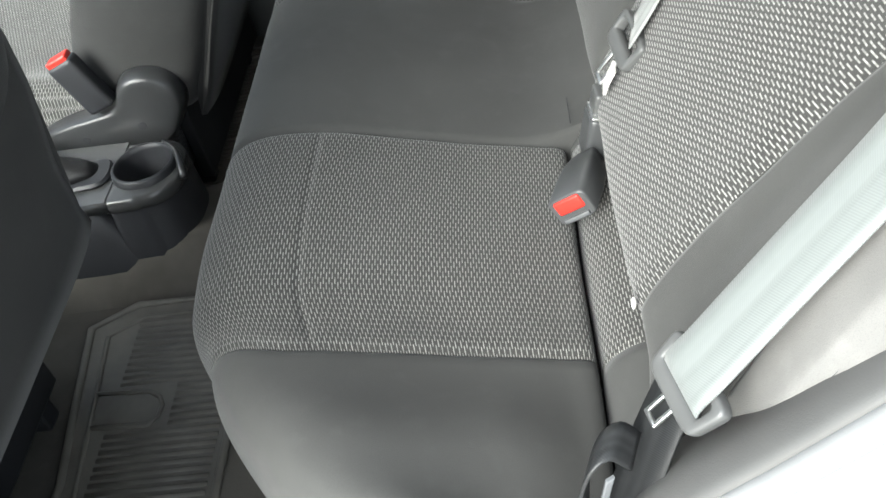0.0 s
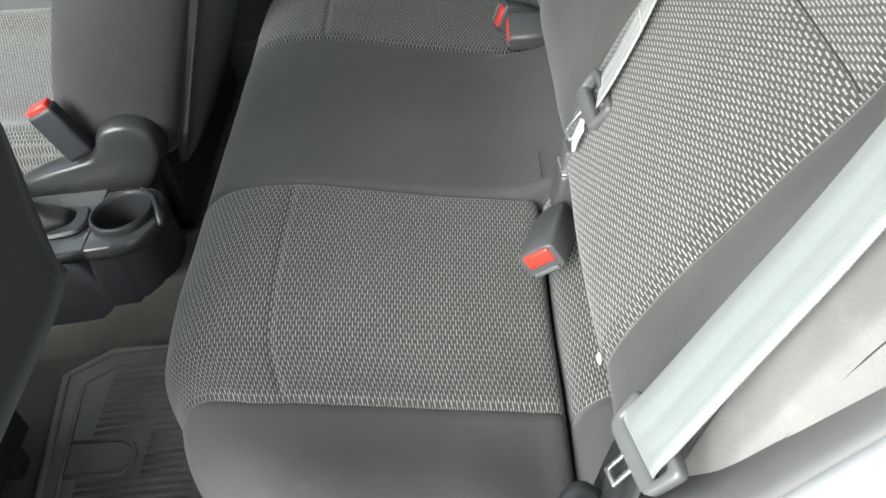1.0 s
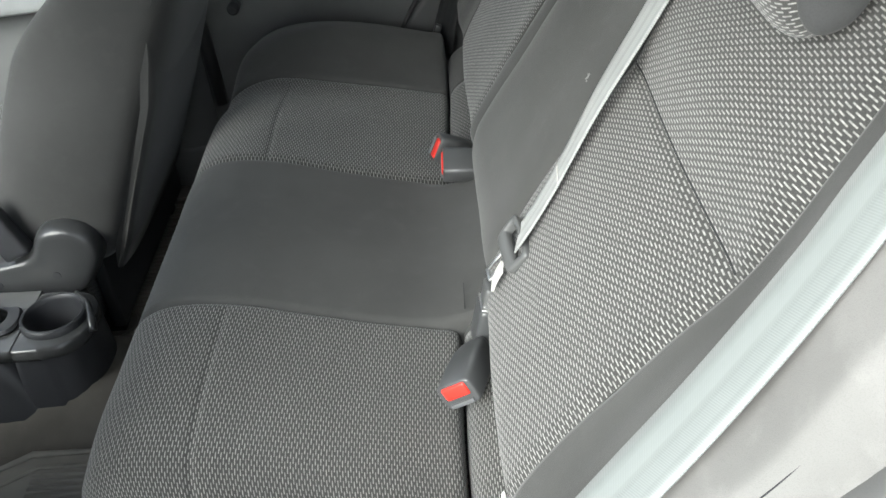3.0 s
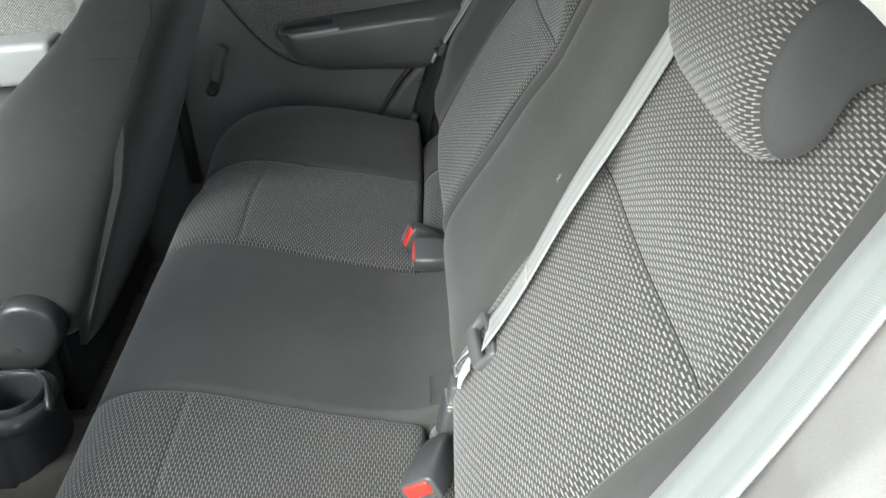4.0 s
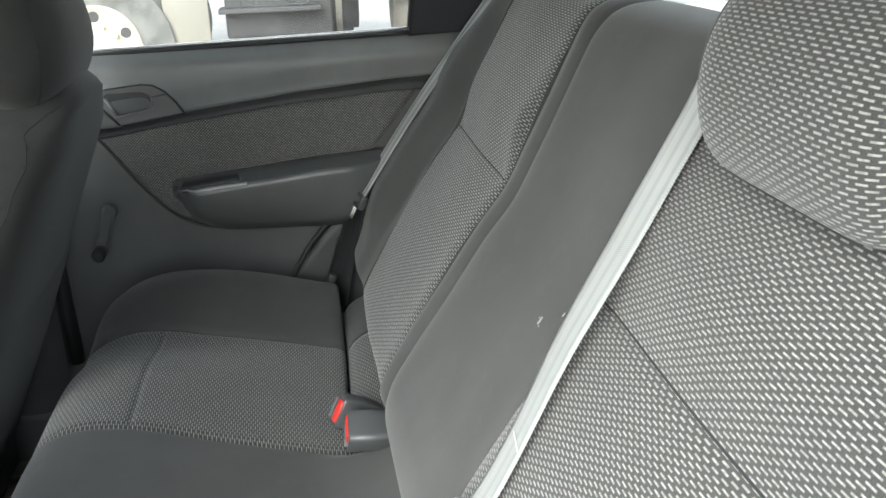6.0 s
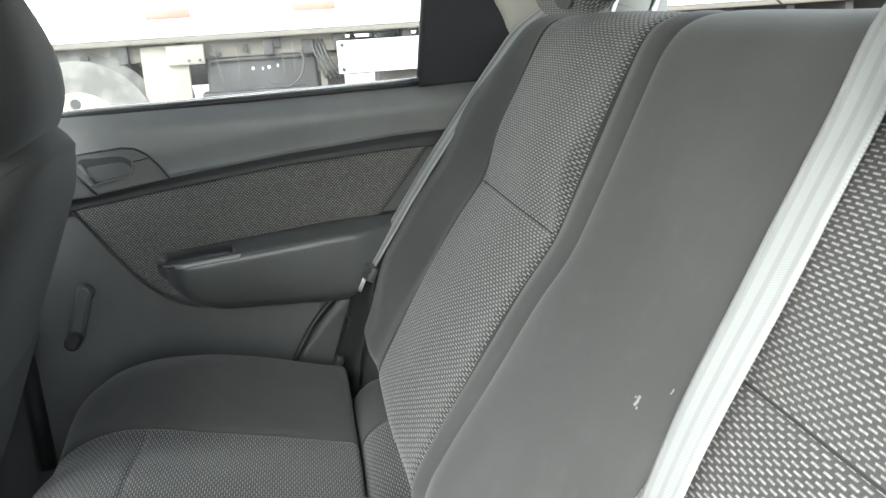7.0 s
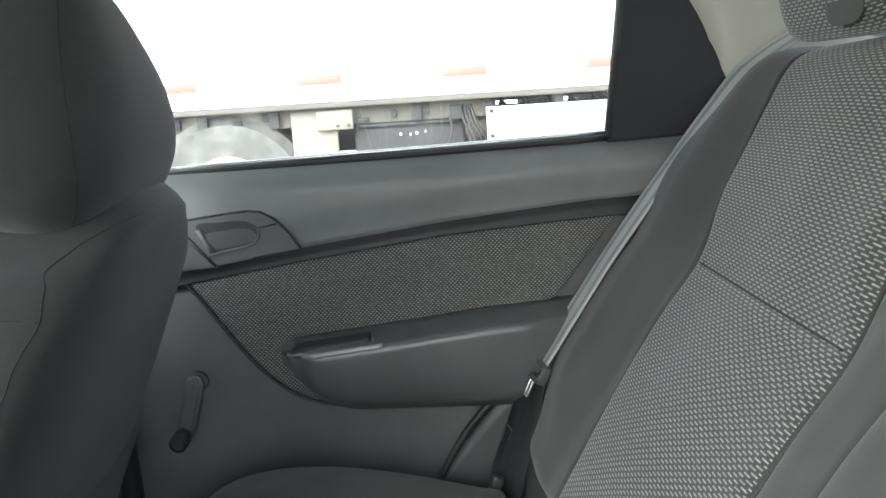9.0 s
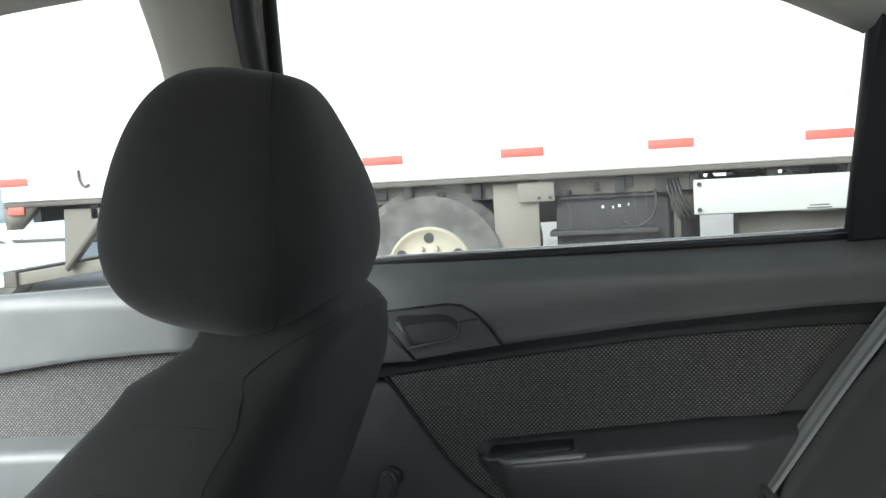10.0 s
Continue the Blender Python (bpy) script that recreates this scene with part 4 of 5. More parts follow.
# ---- front seats ----
def front_seat(s, shift, slope=0.445, hem=0.482):
    seat = thing("front_seat", "dark grey cloth front seat with patterned cushion and tall headrest", "car seat", "front seats", at=(-0.7 + shift, 0.40 * s, 0.335))

    def add(nm, bm, mat, parent=seat, label=""):
        for v in bm.verts:
            v.co.y *= s
        bm.transform(Matrix.Translation((0.7, -0.40 * s, -0.335)))
        return part(nm, bm, mat, parent, label)
    zs = (0.50, 0.56, 0.65, 0.75, 0.85, 0.925, 0.972, 0.995)

    def side_in(z):
        return float(np.interp(z, zs, (0.190, 0.170, 0.170, 0.182, 0.205, 0.232, 0.262, 0.300) if s > 0 else (0.190, 0.175, 0.200, 0.205, 0.155, 0.17, 0.22, 0.29)))

    def side_out(z):
        return float(np.interp(z, zs, (0.610, 0.630, 0.630, 0.622, 0.608, 0.588, 0.558, 0.515)))

    def depth(z):
        return float(np.interp(z, zs, (0.120, 0.165, 0.168, 0.168, 0.164, 0.158, 0.146, 0.118)))
    rows = []
    heights, _ = smoothed([(z, 0) for z in zs], 44)
    for h, _z in heights:
        rear = -0.505 + slope * (h - 0.482) - 0.010 * step(h, 0.93, 0.99) - 0.010 * (1 - step(h, 0.50, 0.55)) - 0.09 * (1 - step(h, hem - 0.03, hem + 0.03)) * step(hem, 0.5, 0.6)
        c, hw, thick = (side_in(h) + side_out(h)) / 2, (side_out(h) - side_in(h)) / 2, depth(h)
        ring = []
        for a in np.linspace(0, 2 * math.pi, 64, endpoint=False):
            e = 0.42
            u = math.copysign(abs(math.cos(a)) ** e, math.cos(a))
            v = math.copysign(abs(math.sin(a)) ** e, math.sin(a))
            x = rear - thick / 2 + thick / 2 * u
            x += 0.045 * (1 - v * v) * step(-u, 0.3, 1) if u < 0 else 0.006 * (1 - v * v)
            if u < 0:
                x -= 0.075 * bell(abs(v), 0.8, 0.3) * (1 - step(h, 0.80, 0.965)) * step(-u, 0.0, 1.0)
            ring.append((x, c + hw * v, h - 0.012 * v * v * step(h, 0.93, 0.99)))
        rows.append(ring)
    last = rows[-1]
    mid = np.array(last).mean(0)
    for k, up in ((0.90, 0.012), (0.72, 0.026), (0.4, 0.036)):
        rows.append([tuple(mid + (np.array(p) - mid) * k + np.array((0, 0, up))) for p in last])
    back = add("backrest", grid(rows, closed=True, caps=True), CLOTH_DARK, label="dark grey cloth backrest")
    # loose rear cover with its hanging lower corner
    rows = []
    for t in np.linspace(0, 1, 20):
        row = []
        for z, d in ((0.482, 0.004), (0.52, 0.003), (0.62, 0.003), (0.74, 0.001), (0.80, -0.012), (0.83, -0.022), (0.83, -0.030), (0.74, -0.010), (0.52, -0.012), (0.482, -0.004)):
            z = hem + (z - 0.482) * (0.90 - hem) / 0.418
            lo = side_in(z) + 0.004 * step(z, 0.5, 0.6) + 0.003
            row.append((-0.500 + slope * (z - 0.482) + d - 0.012 * (2 * t - 1) ** 6, lo + (side_out(z) - 0.015 - lo) * t, z))
        rows.append(row)
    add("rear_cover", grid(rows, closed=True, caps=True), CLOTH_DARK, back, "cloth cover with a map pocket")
    if s > 0:
        # stitched seams over the inner shoulder
        for line in ([(-0.3163, 0.3012, 0.9836), (-0.3329, 0.2769, 0.9698), (-0.3287, 0.2628, 0.9617), (-0.3288, 0.2540, 0.9515), (-0.3290, 0.2460, 0.9390), (-0.3369, 0.2367, 0.9252), (-0.3442, 0.2313, 0.9121), (-0.3497, 0.2266, 0.8968), (-0.3567, 0.2215, 0.8837), (-0.3633, 0.2166, 0.8703), (-0.380, 0.2085, 0.84)],
                     [(-0.4199, 0.2468, 0.9426), (-0.396, 0.2467, 0.9448), (-0.3722, 0.2464, 0.9446), (-0.3484, 0.2452, 0.943), (-0.3297, 0.2466, 0.9399)],
                     [(-0.4207, 0.2252, 0.9053), (-0.3976, 0.2246, 0.9043), (-0.3746, 0.2245, 0.9035), (-0.3542, 0.2262, 0.9025)],
                     [(-0.3163, 0.3012, 0.9836), (-0.3014, 0.313, 0.9912), (-0.2885, 0.3402, 0.9968), (-0.2831, 0.3908, 0.9982)]):
            add("seam", tube(line, 0.0006, 6, 30), CLOTH_BLACK, back)
    # headrest
    turn = Matrix.Translation((-0.364 + (slope - 0.445) * 0.6, 0.398, 1.087)) @ Matrix.Rotation(radians(12.2), 4, "Y")
    size = (0.0903, 0.1394, 0.1005)

    def pinch(p):
        k = step(p.z, -0.5, 1.0) ** 1.5
        return Vector((p.x * (1 - (0.45 if p.x > 0 else -0.12) * k), p.y * (1 - 0.49 * k), p.z))
    bm = blob((0, 0, 0), size, 3.1, 64, 48, pinch)
    bm.transform(turn)
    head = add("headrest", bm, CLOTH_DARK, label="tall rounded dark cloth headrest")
    for y in (-1, 1):
        line = []
        for phi in np.linspace(-1.35, 1.35, 40):
            e = 2 / 3.1
            ring = math.cos(phi) ** e
            zz = math.copysign(abs(math.sin(phi)) ** e, phi)
            th = radians(55 + 15 * zz)
            q = pinch(Vector((ring * math.cos(th) ** e, y * ring * math.sin(th) ** e, zz)))
            line.append(turn @ Vector((q.x * size[0], q.y * size[1], q.z * size[2])))
        add("headrest_seam", tube(line, 0.0008, 6), CLOTH_BLACK, head)
    for y in (0.355, 0.455):
        add("post", tube([(-0.378 + (slope - 0.445) * 0.6, y, 1.02), (-0.396 + (slope - 0.445) * 0.55, y, 0.96)], 0.006, 8), CHROME, head)
    # cushion
    rows, uvs = [], []
    for y in np.linspace(0.165, 0.635, 26):
        a = abs(y - 0.40) / 0.235
        lift = 0.02 * bell(a, 0.82, 0.15) - 0.05 * step(a, 0.9, 1.0)
        prof, run = smoothed([(-0.56, 0.54), (-0.66, 0.545), (-0.80, 0.56), (-0.95, 0.575), (-1.04, 0.565), (-1.065, 0.53), (-1.05, 0.46)], 30)
        if s < 0:
            prof[:8, 0] = np.minimum(prof[:8, 0], -0.69)
        rows.append([(x, y, z + lift) for x, z in prof] + [(-1.0, y, 0.40), (-0.56 if s > 0 else -0.69, y, 0.40)])
        uvs.append([(y, r) for r in run] + [(y, 0.8), (y, 1.2), (y, 1.3)])
    add("seat_cushion", grid(rows, uvs, closed=True, caps=True), PATTERN, seat, "patterned cloth cushion")
    # recliner cover on the inner side
    rec, _ = smoothed([(-0.536, 0.494), (-0.519, 0.523), (-0.513, 0.546), (-0.518, 0.568), (-0.534, 0.583), (-0.556, 0.590), (-0.582, 0.587), (-0.598, 0.575), (-0.610, 0.553), (-0.626, 0.541), (-0.656, 0.535), (-0.707, 0.526), (-0.745, 0.510), (-0.745, 0.475), (-0.64, 0.470), (-0.56, 0.476), (-0.536, 0.494)], 64)
    rec = [(x, z) if s > 0 else (x - 0.10, z - 0.04) for x, z in rec[:-1]]
    cx, cz = -0.565 - (0.10 if s < 0 else 0), 0.525 - (0.04 if s < 0 else 0)
    rings = [[(x + (cx - x) * k, d, z + (cz - z) * k) for x, z in rec] for d, k in ((0.190, 0.0), (0.162, 0.0), (0.152, 0.02), (0.145, 0.07), (0.142, 0.14), (0.1405, 0.3), (0.140, 0.6), (0.140, 0.97))]
    cover = add("recliner_cover", grid(rings, closed=True, caps=True), GREY_DARK, label="moulded dark plastic hinge cover")
    for x, z in ((-0.582, 0.513), (-0.671, 0.503)) if s > 0 else ():
        add("screw_recess", disc((x, 0.1405, z), (0, 1, 0), 0.006, 0.003, 16), TRIM_BLACK, cover)
    # Added black panel; the dark space under the seat is in its colour.
    add("seat_pan", box((0.02, 0.42, 0.17), (-0.545 if s > 0 else -0.675, 0.40, 0.455), 0.004), TRIM_BLACK, seat)
    # rails
    for y in (0.23, 0.57):
        add("slide_rail", box((0.50, 0.03, 0.05), (-0.80 if s > 0 else -0.92, y, 0.36), 0.004), TRIM_BLACK, seat)
        add("leg", box((0.04, 0.03, 0.06), (-0.60 if s > 0 else -0.74, y, 0.40), 0.004), TRIM_BLACK, seat)
    # buckle stalk
    stalk = add("buckle_stalk", box((0.042, 0.026, 0.085), (-0.640, 0.150, 0.588), 0.007, (0, -20, 0), 3), TRIM_BLACK, seat)
    add("release_button", box((0.034, 0.020, 0.012), (-0.655, 0.150, 0.629), 0.003, (0, -20, 0)), RED, stalk, "red release button")
    return seat


front_seat(1, 0.0)
front_seat(-1, -0.008, 0.09, 0.625)

# ---- centre console ----
console = thing("center_console", "grey plastic centre console with cup holder", "console", at=(-0.65, 0.05, 0.335))
CM = Matrix.Translation((0.65, -0.05, -0.335))


def con(name, bm, mat, parent=console, label=""):
    bm.transform(CM)
    return part(name, bm, mat, parent, label)


rows = []
for t in np.linspace(0, 1, 30):
    x = -1.15 + 0.665 * t
    tail = step(t, 0.80, 1.0)
    w = 0.070 - 0.022 * tail ** 2
    h = 0.488 - 0.078 * step(x, -0.628, -0.608) - 0.02 * tail ** 2
    rows.append([(x, 0.061 + w * k, z) for k, z in ((-1.12, 0.34), (-1.02, h - 0.04), (-0.96, h - 0.010), (-0.86, h), (0.86, h), (0.96, h - 0.010), (1.02, h - 0.04), (1.12, 0.34))])
con("body", grid(rows, caps=True), TRIM_BLACK)
con("top_plate", slab([(-1.15, -0.012), (-0.70, -0.010), (-0.604, -0.007), (-0.604, 0.127), (-0.73, 0.134), (-1.15, 0.136)], "z", 0.480, 0.4985, 0.0012, 2), CONSOLE_TOP, label="smooth grey plate round the brake boot")


def cup_plate(a, k):
    """Reach of the plate round the cup: square towards the brake, round behind."""
    ca, sa = math.cos(a), math.sin(a)
    far = (abs(ca / 0.056) ** 2.4 + abs(sa / 0.063) ** 2.4) ** (-1 / 2.4) if ca > 0 else min(0.050 / max(1e-6, -ca), 0.066 / max(1e-6, abs(sa)))
    return 0.043 + (far - 0.043) * k


turn_round = np.linspace(0, 2 * math.pi, 72, endpoint=False)
rows = [[(-0.564 + cup_plate(a, k) * math.cos(a), 0.060 + cup_plate(a, k) * math.sin(a), z) for a in turn_round] for k, z in ((0.0, 0.497), (0.8, 0.497), (0.95, 0.4955), (1.0, 0.490), (1.0, 0.478), (0.6, 0.474))]
con("cup_plate", grid(rows, closed=True), CONSOLE_TOP)
rows = [[(-0.562 + cup_plate(a, k) * math.cos(a), 0.060 + cup_plate(a, k) * math.sin(a), z) for a in turn_round] for k, z in ((0.85, 0.482), (0.95, 0.45), (1.05, 0.40), (1.1, 0.35))]
con("tail_shell", grid(rows, closed=True), TRIM_BLACK)
rows = []
for r, z in ((0.005, 0.425), (0.032, 0.425), (0.035, 0.430), (0.0385, 0.500), (0.040, 0.507), (0.0425, 0.5085), (0.0455, 0.506), (0.0465, 0.496)):
    rows.append([(-0.564 + r * math.cos(a), 0.060 + r * math.sin(a), z) for a in np.linspace(0, 2 * math.pi, 40, endpoint=False)])
cup = con("cup_holder", grid(rows, closed=True), TRIM_BLACK, label="round dark cup holder")
con("cup_clip", tube([(-0.545, 0.104, 0.507), (-0.522, 0.078, 0.508), (-0.509, 0.050, 0.504), (-0.505, 0.034, 0.490)], [0.003] * 6 + [0.0045] * 6 + [0.006] * 4, 8, 16), GREY_DARK, cup)
bt, _ = smoothed([(-0.735, 0.06), (-0.72, 0.094), (-0.65, 0.088), (-0.620, 0.084), (-0.610, 0.062), (-0.613, 0.036), (-0.632, 0.025), (-0.69, 0.026), (-0.735, 0.06)], 40)
bt = [tuple(p) for p in bt[:-1]]
boot = con("brake_boot", slab(bt, "z", 0.497, 0.506, 0.003), TRIM_BLACK, label="black leather boot with moulded frame")
rows = []
for k, z, sc in ((0, 0.505, 1.0), (0.3, 0.517, 0.86), (0.5, 0.520, 0.62), (0.7, 0.534, 0.5), (1, 0.545, 0.3)):
    rows.append([(-0.678 - 0.03 * k + 0.05 * sc * math.cos(a), 0.06 + 0.03 * sc * math.sin(a) + 0.002 * math.sin(5 * a), z) for a in np.linspace(0, 2 * math.pi, 28, endpoint=False)])
con("boot_leather", grid(rows, closed=True, caps=True), LEATHER, boot)
con("brake_lever", tube([(-0.70, 0.06, 0.53), (-0.78, 0.06, 0.56), (-0.90, 0.06, 0.585)], 0.013, 12, 16), TRIM_BLACK, console)


# ---- floor mats ----
def floor_mat(s):
    mat = thing("floor_mat", "black ribbed rubber floor mat with raised rim", "floor mat", "rear floor mats", at=(-0.5, 0.36 * s, 0.336))
    mm = Matrix.Translation((0.5, -0.36 * s, -0.336))

    def add(nm, bm, material, label=""):
        for v in bm.verts:
            v.co.y *= s
        bm.transform(mm)
        return part(nm, bm, material, mat, label)
    out = [(-0.63, 0.60), (-0.636, 0.33), (-0.650, 0.24), (-0.672, 0.082), (-0.613, 0.046), (-0.437, 0.050), (-0.437, 0.62)]
    add("sheet", slab(out, "z", 0.336, 0.342, 0.002), RUBBER)
    rim = [(x, y, 0.3435) for x, y in out + out[:1]]
    add("rim", tube(rim, 0.0055, 8, flat=0.6), RUBBER)
    inner = [(-0.595, 0.56, 0.343), (-0.614, 0.34, 0.343), (-0.630, 0.20, 0.343), (-0.642, 0.100, 0.343), (-0.597, 0.071, 0.343), (-0.45, 0.073, 0.343)]
    add("ridge", tube(inner, 0.0035, 6, flat=0.6), RUBBER)
    pad = [(-0.630, 0.199, 0.343), (-0.557, 0.204, 0.343), (-0.540, 0.214, 0.343), (-0.533, 0.229, 0.343), (-0.535, 0.245, 0.343), (-0.545, 0.257, 0.343), (-0.622, 0.253, 0.343)]
    add("ridge", tube(pad, 0.0032, 6, flat=0.6), RUBBER)
    for y in np.arange(0.085, 0.60, 0.0115):
        x0 = -0.52 if 0.19 < y < 0.265 else -0.60
        add("rib", tube([(x0, y, 0.342), (-0.45, y, 0.342)], 0.0036, 8, flat=0.35), RUBBER)
    return mat


floor_mat(-1)
floor_mat(1)

# ---- seat belts ----
mid_belt = thing("seat_belt", "silvery grey three-point belt hanging over the middle backrest edge", "seat belt", "seat belts")
part("webbing", ribbon([(0.40, -0.20, 1.08), (0.33, -0.19, 1.122), (0.274, -0.183, 1.104), (0.236, -0.181, 1.036), (0.189, -0.187, 0.957), (0.145, -0.196, 0.888), (0.105, -0.210, 0.820), (0.080, -0.218, 0.782), (0.066, -0.219, 0.762)],
                       [(0, 1, 0.0)] * 3 + [(0.10, 0.97, 0.12)] * 4 + [(0.25, 0.94, 0.18)] * 2, 0.046), BELT_STRIPED, mid_belt)


def tongue(parent, at, along_, across, size=(0.052, 0.034, 0.010), plate=0.035, mat=None, foot=0.013, slim=1.0):
    """Belt latch tongue: a slotted moulded head and a steel plate. along_: towards the plate's tip; foot: depth of the bar on that side."""
    a, w = Vector(along_).normalized(), Vector(across)
    w = (w - a * w.dot(a)).normalized()
    n = a.cross(w)
    m = Matrix(((w.x, a.x, n.x, at[0]), (w.y, a.y, n.y, at[1]), (w.z, a.z, n.z, at[2]), (0, 0, 0, 1)))
    hw, hl, th = size[0] / 2, size[1] / 2, size[2]
    rows = []
    for t in np.linspace(0, 2 * math.pi, 56, endpoint=False):
        u = math.copysign(abs(math.cos(t)) ** 0.32, math.cos(t))
        v = math.copysign(abs(math.sin(t)) ** 0.32, math.sin(t))
        outer = Vector(((hw + 0.007) * u * (1 - 0.10 * v), hl * v - hl, 0))
        inner = Vector((hw * u, -hl + (hl - foot if v > 0 else hl - 0.006) * v, 0))
        mid, half = (outer + inner) / 2, (outer - inner) / 2
        rows.append([m @ (mid + half * math.copysign(abs(math.cos(b)) ** 0.6, math.cos(b)) + Vector((0, 0, th / 2 * math.copysign(abs(math.sin(b)) ** 0.6, math.sin(b))))) for b in np.linspace(0, 2 * math.pi, 14, endpoint=False)])
    part("tongue_head", grid(rows + rows[:1], closed=True), mat or TONGUE, parent)
    for sgn in (-1, 1):
        bm = box((0.0045 * slim, plate, 0.0025), (sgn * 0.0085 * slim, plate / 2 - 0.002, 0), 0.0008)
        bm.transform(m)
        part("steel_plate", bm, CHROME, parent, "bright steel latch plate")
    bm = box((0.0215 * slim, 0.005 * slim, 0.0025), (0, plate - 0.001, 0), 0.001)
    bm.transform(m)
    part("steel_plate", bm, CHROME, parent, "bright steel latch plate")


tongue(mid_belt, (0.051, -0.217, 0.737), (-0.62, 0.02, -0.75), (-0.20, 1.0, 0.0), (0.044, 0.034, 0.011), 0.026, TONGUE, 0.015, 0.8)
part("label_flap", ribbon([(0.048, -0.229, 0.735), (0.041, -0.229, 0.722), (0.038, -0.228, 0.712)], [(0.1, 0.98, 0.1)] * 3, 0.016, 0.003, 10), DIRT_MARK, mid_belt, "white sewn label at the belt end")
part("stop_stitch", tube([(0.1062 + 0.10 * w - 0.0012, -0.2095 + 0.97 * w, 0.823 + 0.12 * w + k) for w, k in ((0.008, 0.001), (0.0, 0.001), (-0.010, 0.001), (-0.019, 0.0005), (-0.021, -0.001), (-0.018, -0.004))], 0.0006, 6, 30), DIRT_MARK, mid_belt, "white thread loop sewn on the webbing")
mini = thing("belt_buckle", "small black buckle of the middle belt", "buckle", "rear buckles")
part("body", box((0.022, 0.034, 0.048), (0.028, -0.204, 0.648), 0.006, (0, 14, 4), 3), BUCKLE, mini)
part("mouth", box((0.013, 0.024, 0.026), (0.034, -0.203, 0.682), 0.003, (0, 14, 4)), TONGUE, mini)
part("mouth_lip", box((0.016, 0.030, 0.004), (0.032, -0.204, 0.6715), 0.0012, (0, 14, 4)), CHROME, mini, "bright steel lip")
part("strap", ribbon([(0.024, -0.204, 0.630), (0.020, -0.204, 0.615), (0.018, -0.202, 0.595)], [(0, 1, 0)] * 3, 0.024, 0.002, 10), BELT_DARK, mini)


def buckle(label, end, back, up, size=(0.048, 0.090, 0.028)):
    """Belt buckle: end is the middle of its mouth, back the way to its stalk."""
    b = Vector(back).normalized()
    n = Vector(up)
    n = (n - b * n.dot(b)).normalized()
    w = b.cross(n)
    e = Vector(end)
    th = thing("belt_buckle", label, "buckle", "rear buckles")
    m = Matrix(((w.x, b.x, n.x, e.x), (w.y, b.y, n.y, e.y), (w.z, b.z, n.z, e.z), (0, 0, 0, 1)))
    rows = []
    for k, sw, sh in ((0.0, 0.93, 0.88), (0.03, 1.0, 1.0), (0.45, 1.0, 1.05), (0.7, 0.9, 1.0), (0.9, 0.72, 0.8), (1.0, 0.55, 0.6)):
        ring = []
        for a in np.linspace(0, 2 * math.pi, 24, endpoint=False):
            u = math.copysign(abs(math.cos(a)) ** 0.38, math.cos(a))
            v = math.copysign(abs(math.sin(a)) ** 0.38, math.sin(a))
            ring.append(m @ Vector((u * sw * size[0] / 2, k * size[1], v * sh * size[2] / 2)))
        rows.append(ring)
    part("body", grid(rows, closed=True, caps=True), BUCKLE, th)
    bm = box((size[0] * 0.70, 0.007, size[2] * 0.50), (0, 0.0015, size[2] * 0.15), 0.003, segments=3)
    bm.transform(m)
    part("release_button", bm, RED, th, "bright red release button")
    bm = box((size[0] * 0.66, 0.004, size[2] * 0.14), (0, -0.0006, -size[2] * 0.32), 0.0008)
    bm.transform(m)
    part("slot", bm, GREY_PLASTIC, th)
    return th


buckle("black belt buckle with red button lying on the patterned cushion", (-0.004, -0.300, 0.640), (0.30, 1, -0.10), (-0.55, 0.05, 0.9), size=(0.040, 0.082, 0.030))
buckle("black belt buckle with red button tucked beside the middle section", (-0.0195, 0.190, 0.640), (0.844, 0.278, -0.459), (0.30, -0.954, -0.026), size=(0.040, 0.070, 0.024))
buckle("black belt buckle with red button lying beside its twin", (-0.010, 0.135, 0.642), (1, 0.02, -0.10), (-0.10, -0.45, 0.88), size=(0.042, 0.066, 0.030))

near_belt = thing("seat_belt", "silvery grey belt running across the open door side of the backrest", "seat belt", "seat belts")
T_AT, T_AL, T_AC = Vector((0.031, -0.616, 0.771)), Vector((-0.62, -0.10, -0.62)).normalized(), Vector((-0.22, 0.95, 0.10))
T_UP = -T_AL.cross(T_AC).normalized()
thread_in = [tuple(T_AT - T_AL * a + T_UP * h) for a, h in ((0.036, 0.0085), (0.026, 0.008), (0.014, 0.005), (0.006, -0.003))]
part("webbing", ribbon([(0.42, -0.533, 1.10), (0.34, -0.548, 1.13), (0.282, -0.558, 1.108), (0.226, -0.5755, 1.039), (0.186, -0.5835, 0.974), (0.138, -0.5915, 0.904), (0.090, -0.6015, 0.845)] + thread_in,
                       [(0.1, 1, 0.1)] * 3 + [(-0.05, 0.95, 0.22)] * 3 + [(-0.22, 0.95, 0.15)] * 5, 0.040, count=90), BELT, near_belt)
tongue(near_belt, tuple(T_AT), tuple(T_AL), tuple(T_AC), (0.042, 0.030, 0.010), 0.016, None, 0.012, 0.6)
# Shade below the tongue is put into the webbing colour here.
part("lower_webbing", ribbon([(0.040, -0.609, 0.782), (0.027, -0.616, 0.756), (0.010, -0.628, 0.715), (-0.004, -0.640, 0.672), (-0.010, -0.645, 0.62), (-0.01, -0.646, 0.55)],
                             [(-0.22, 0.95, 0.1)] * 2 + [(-0.45, 0.8, 0.2)] * 2 + [(-0.6, 0.6, 0.0)] * 2, 0.036), BELT_DARK, near_belt, "lower webbing with shade in its dark colour")

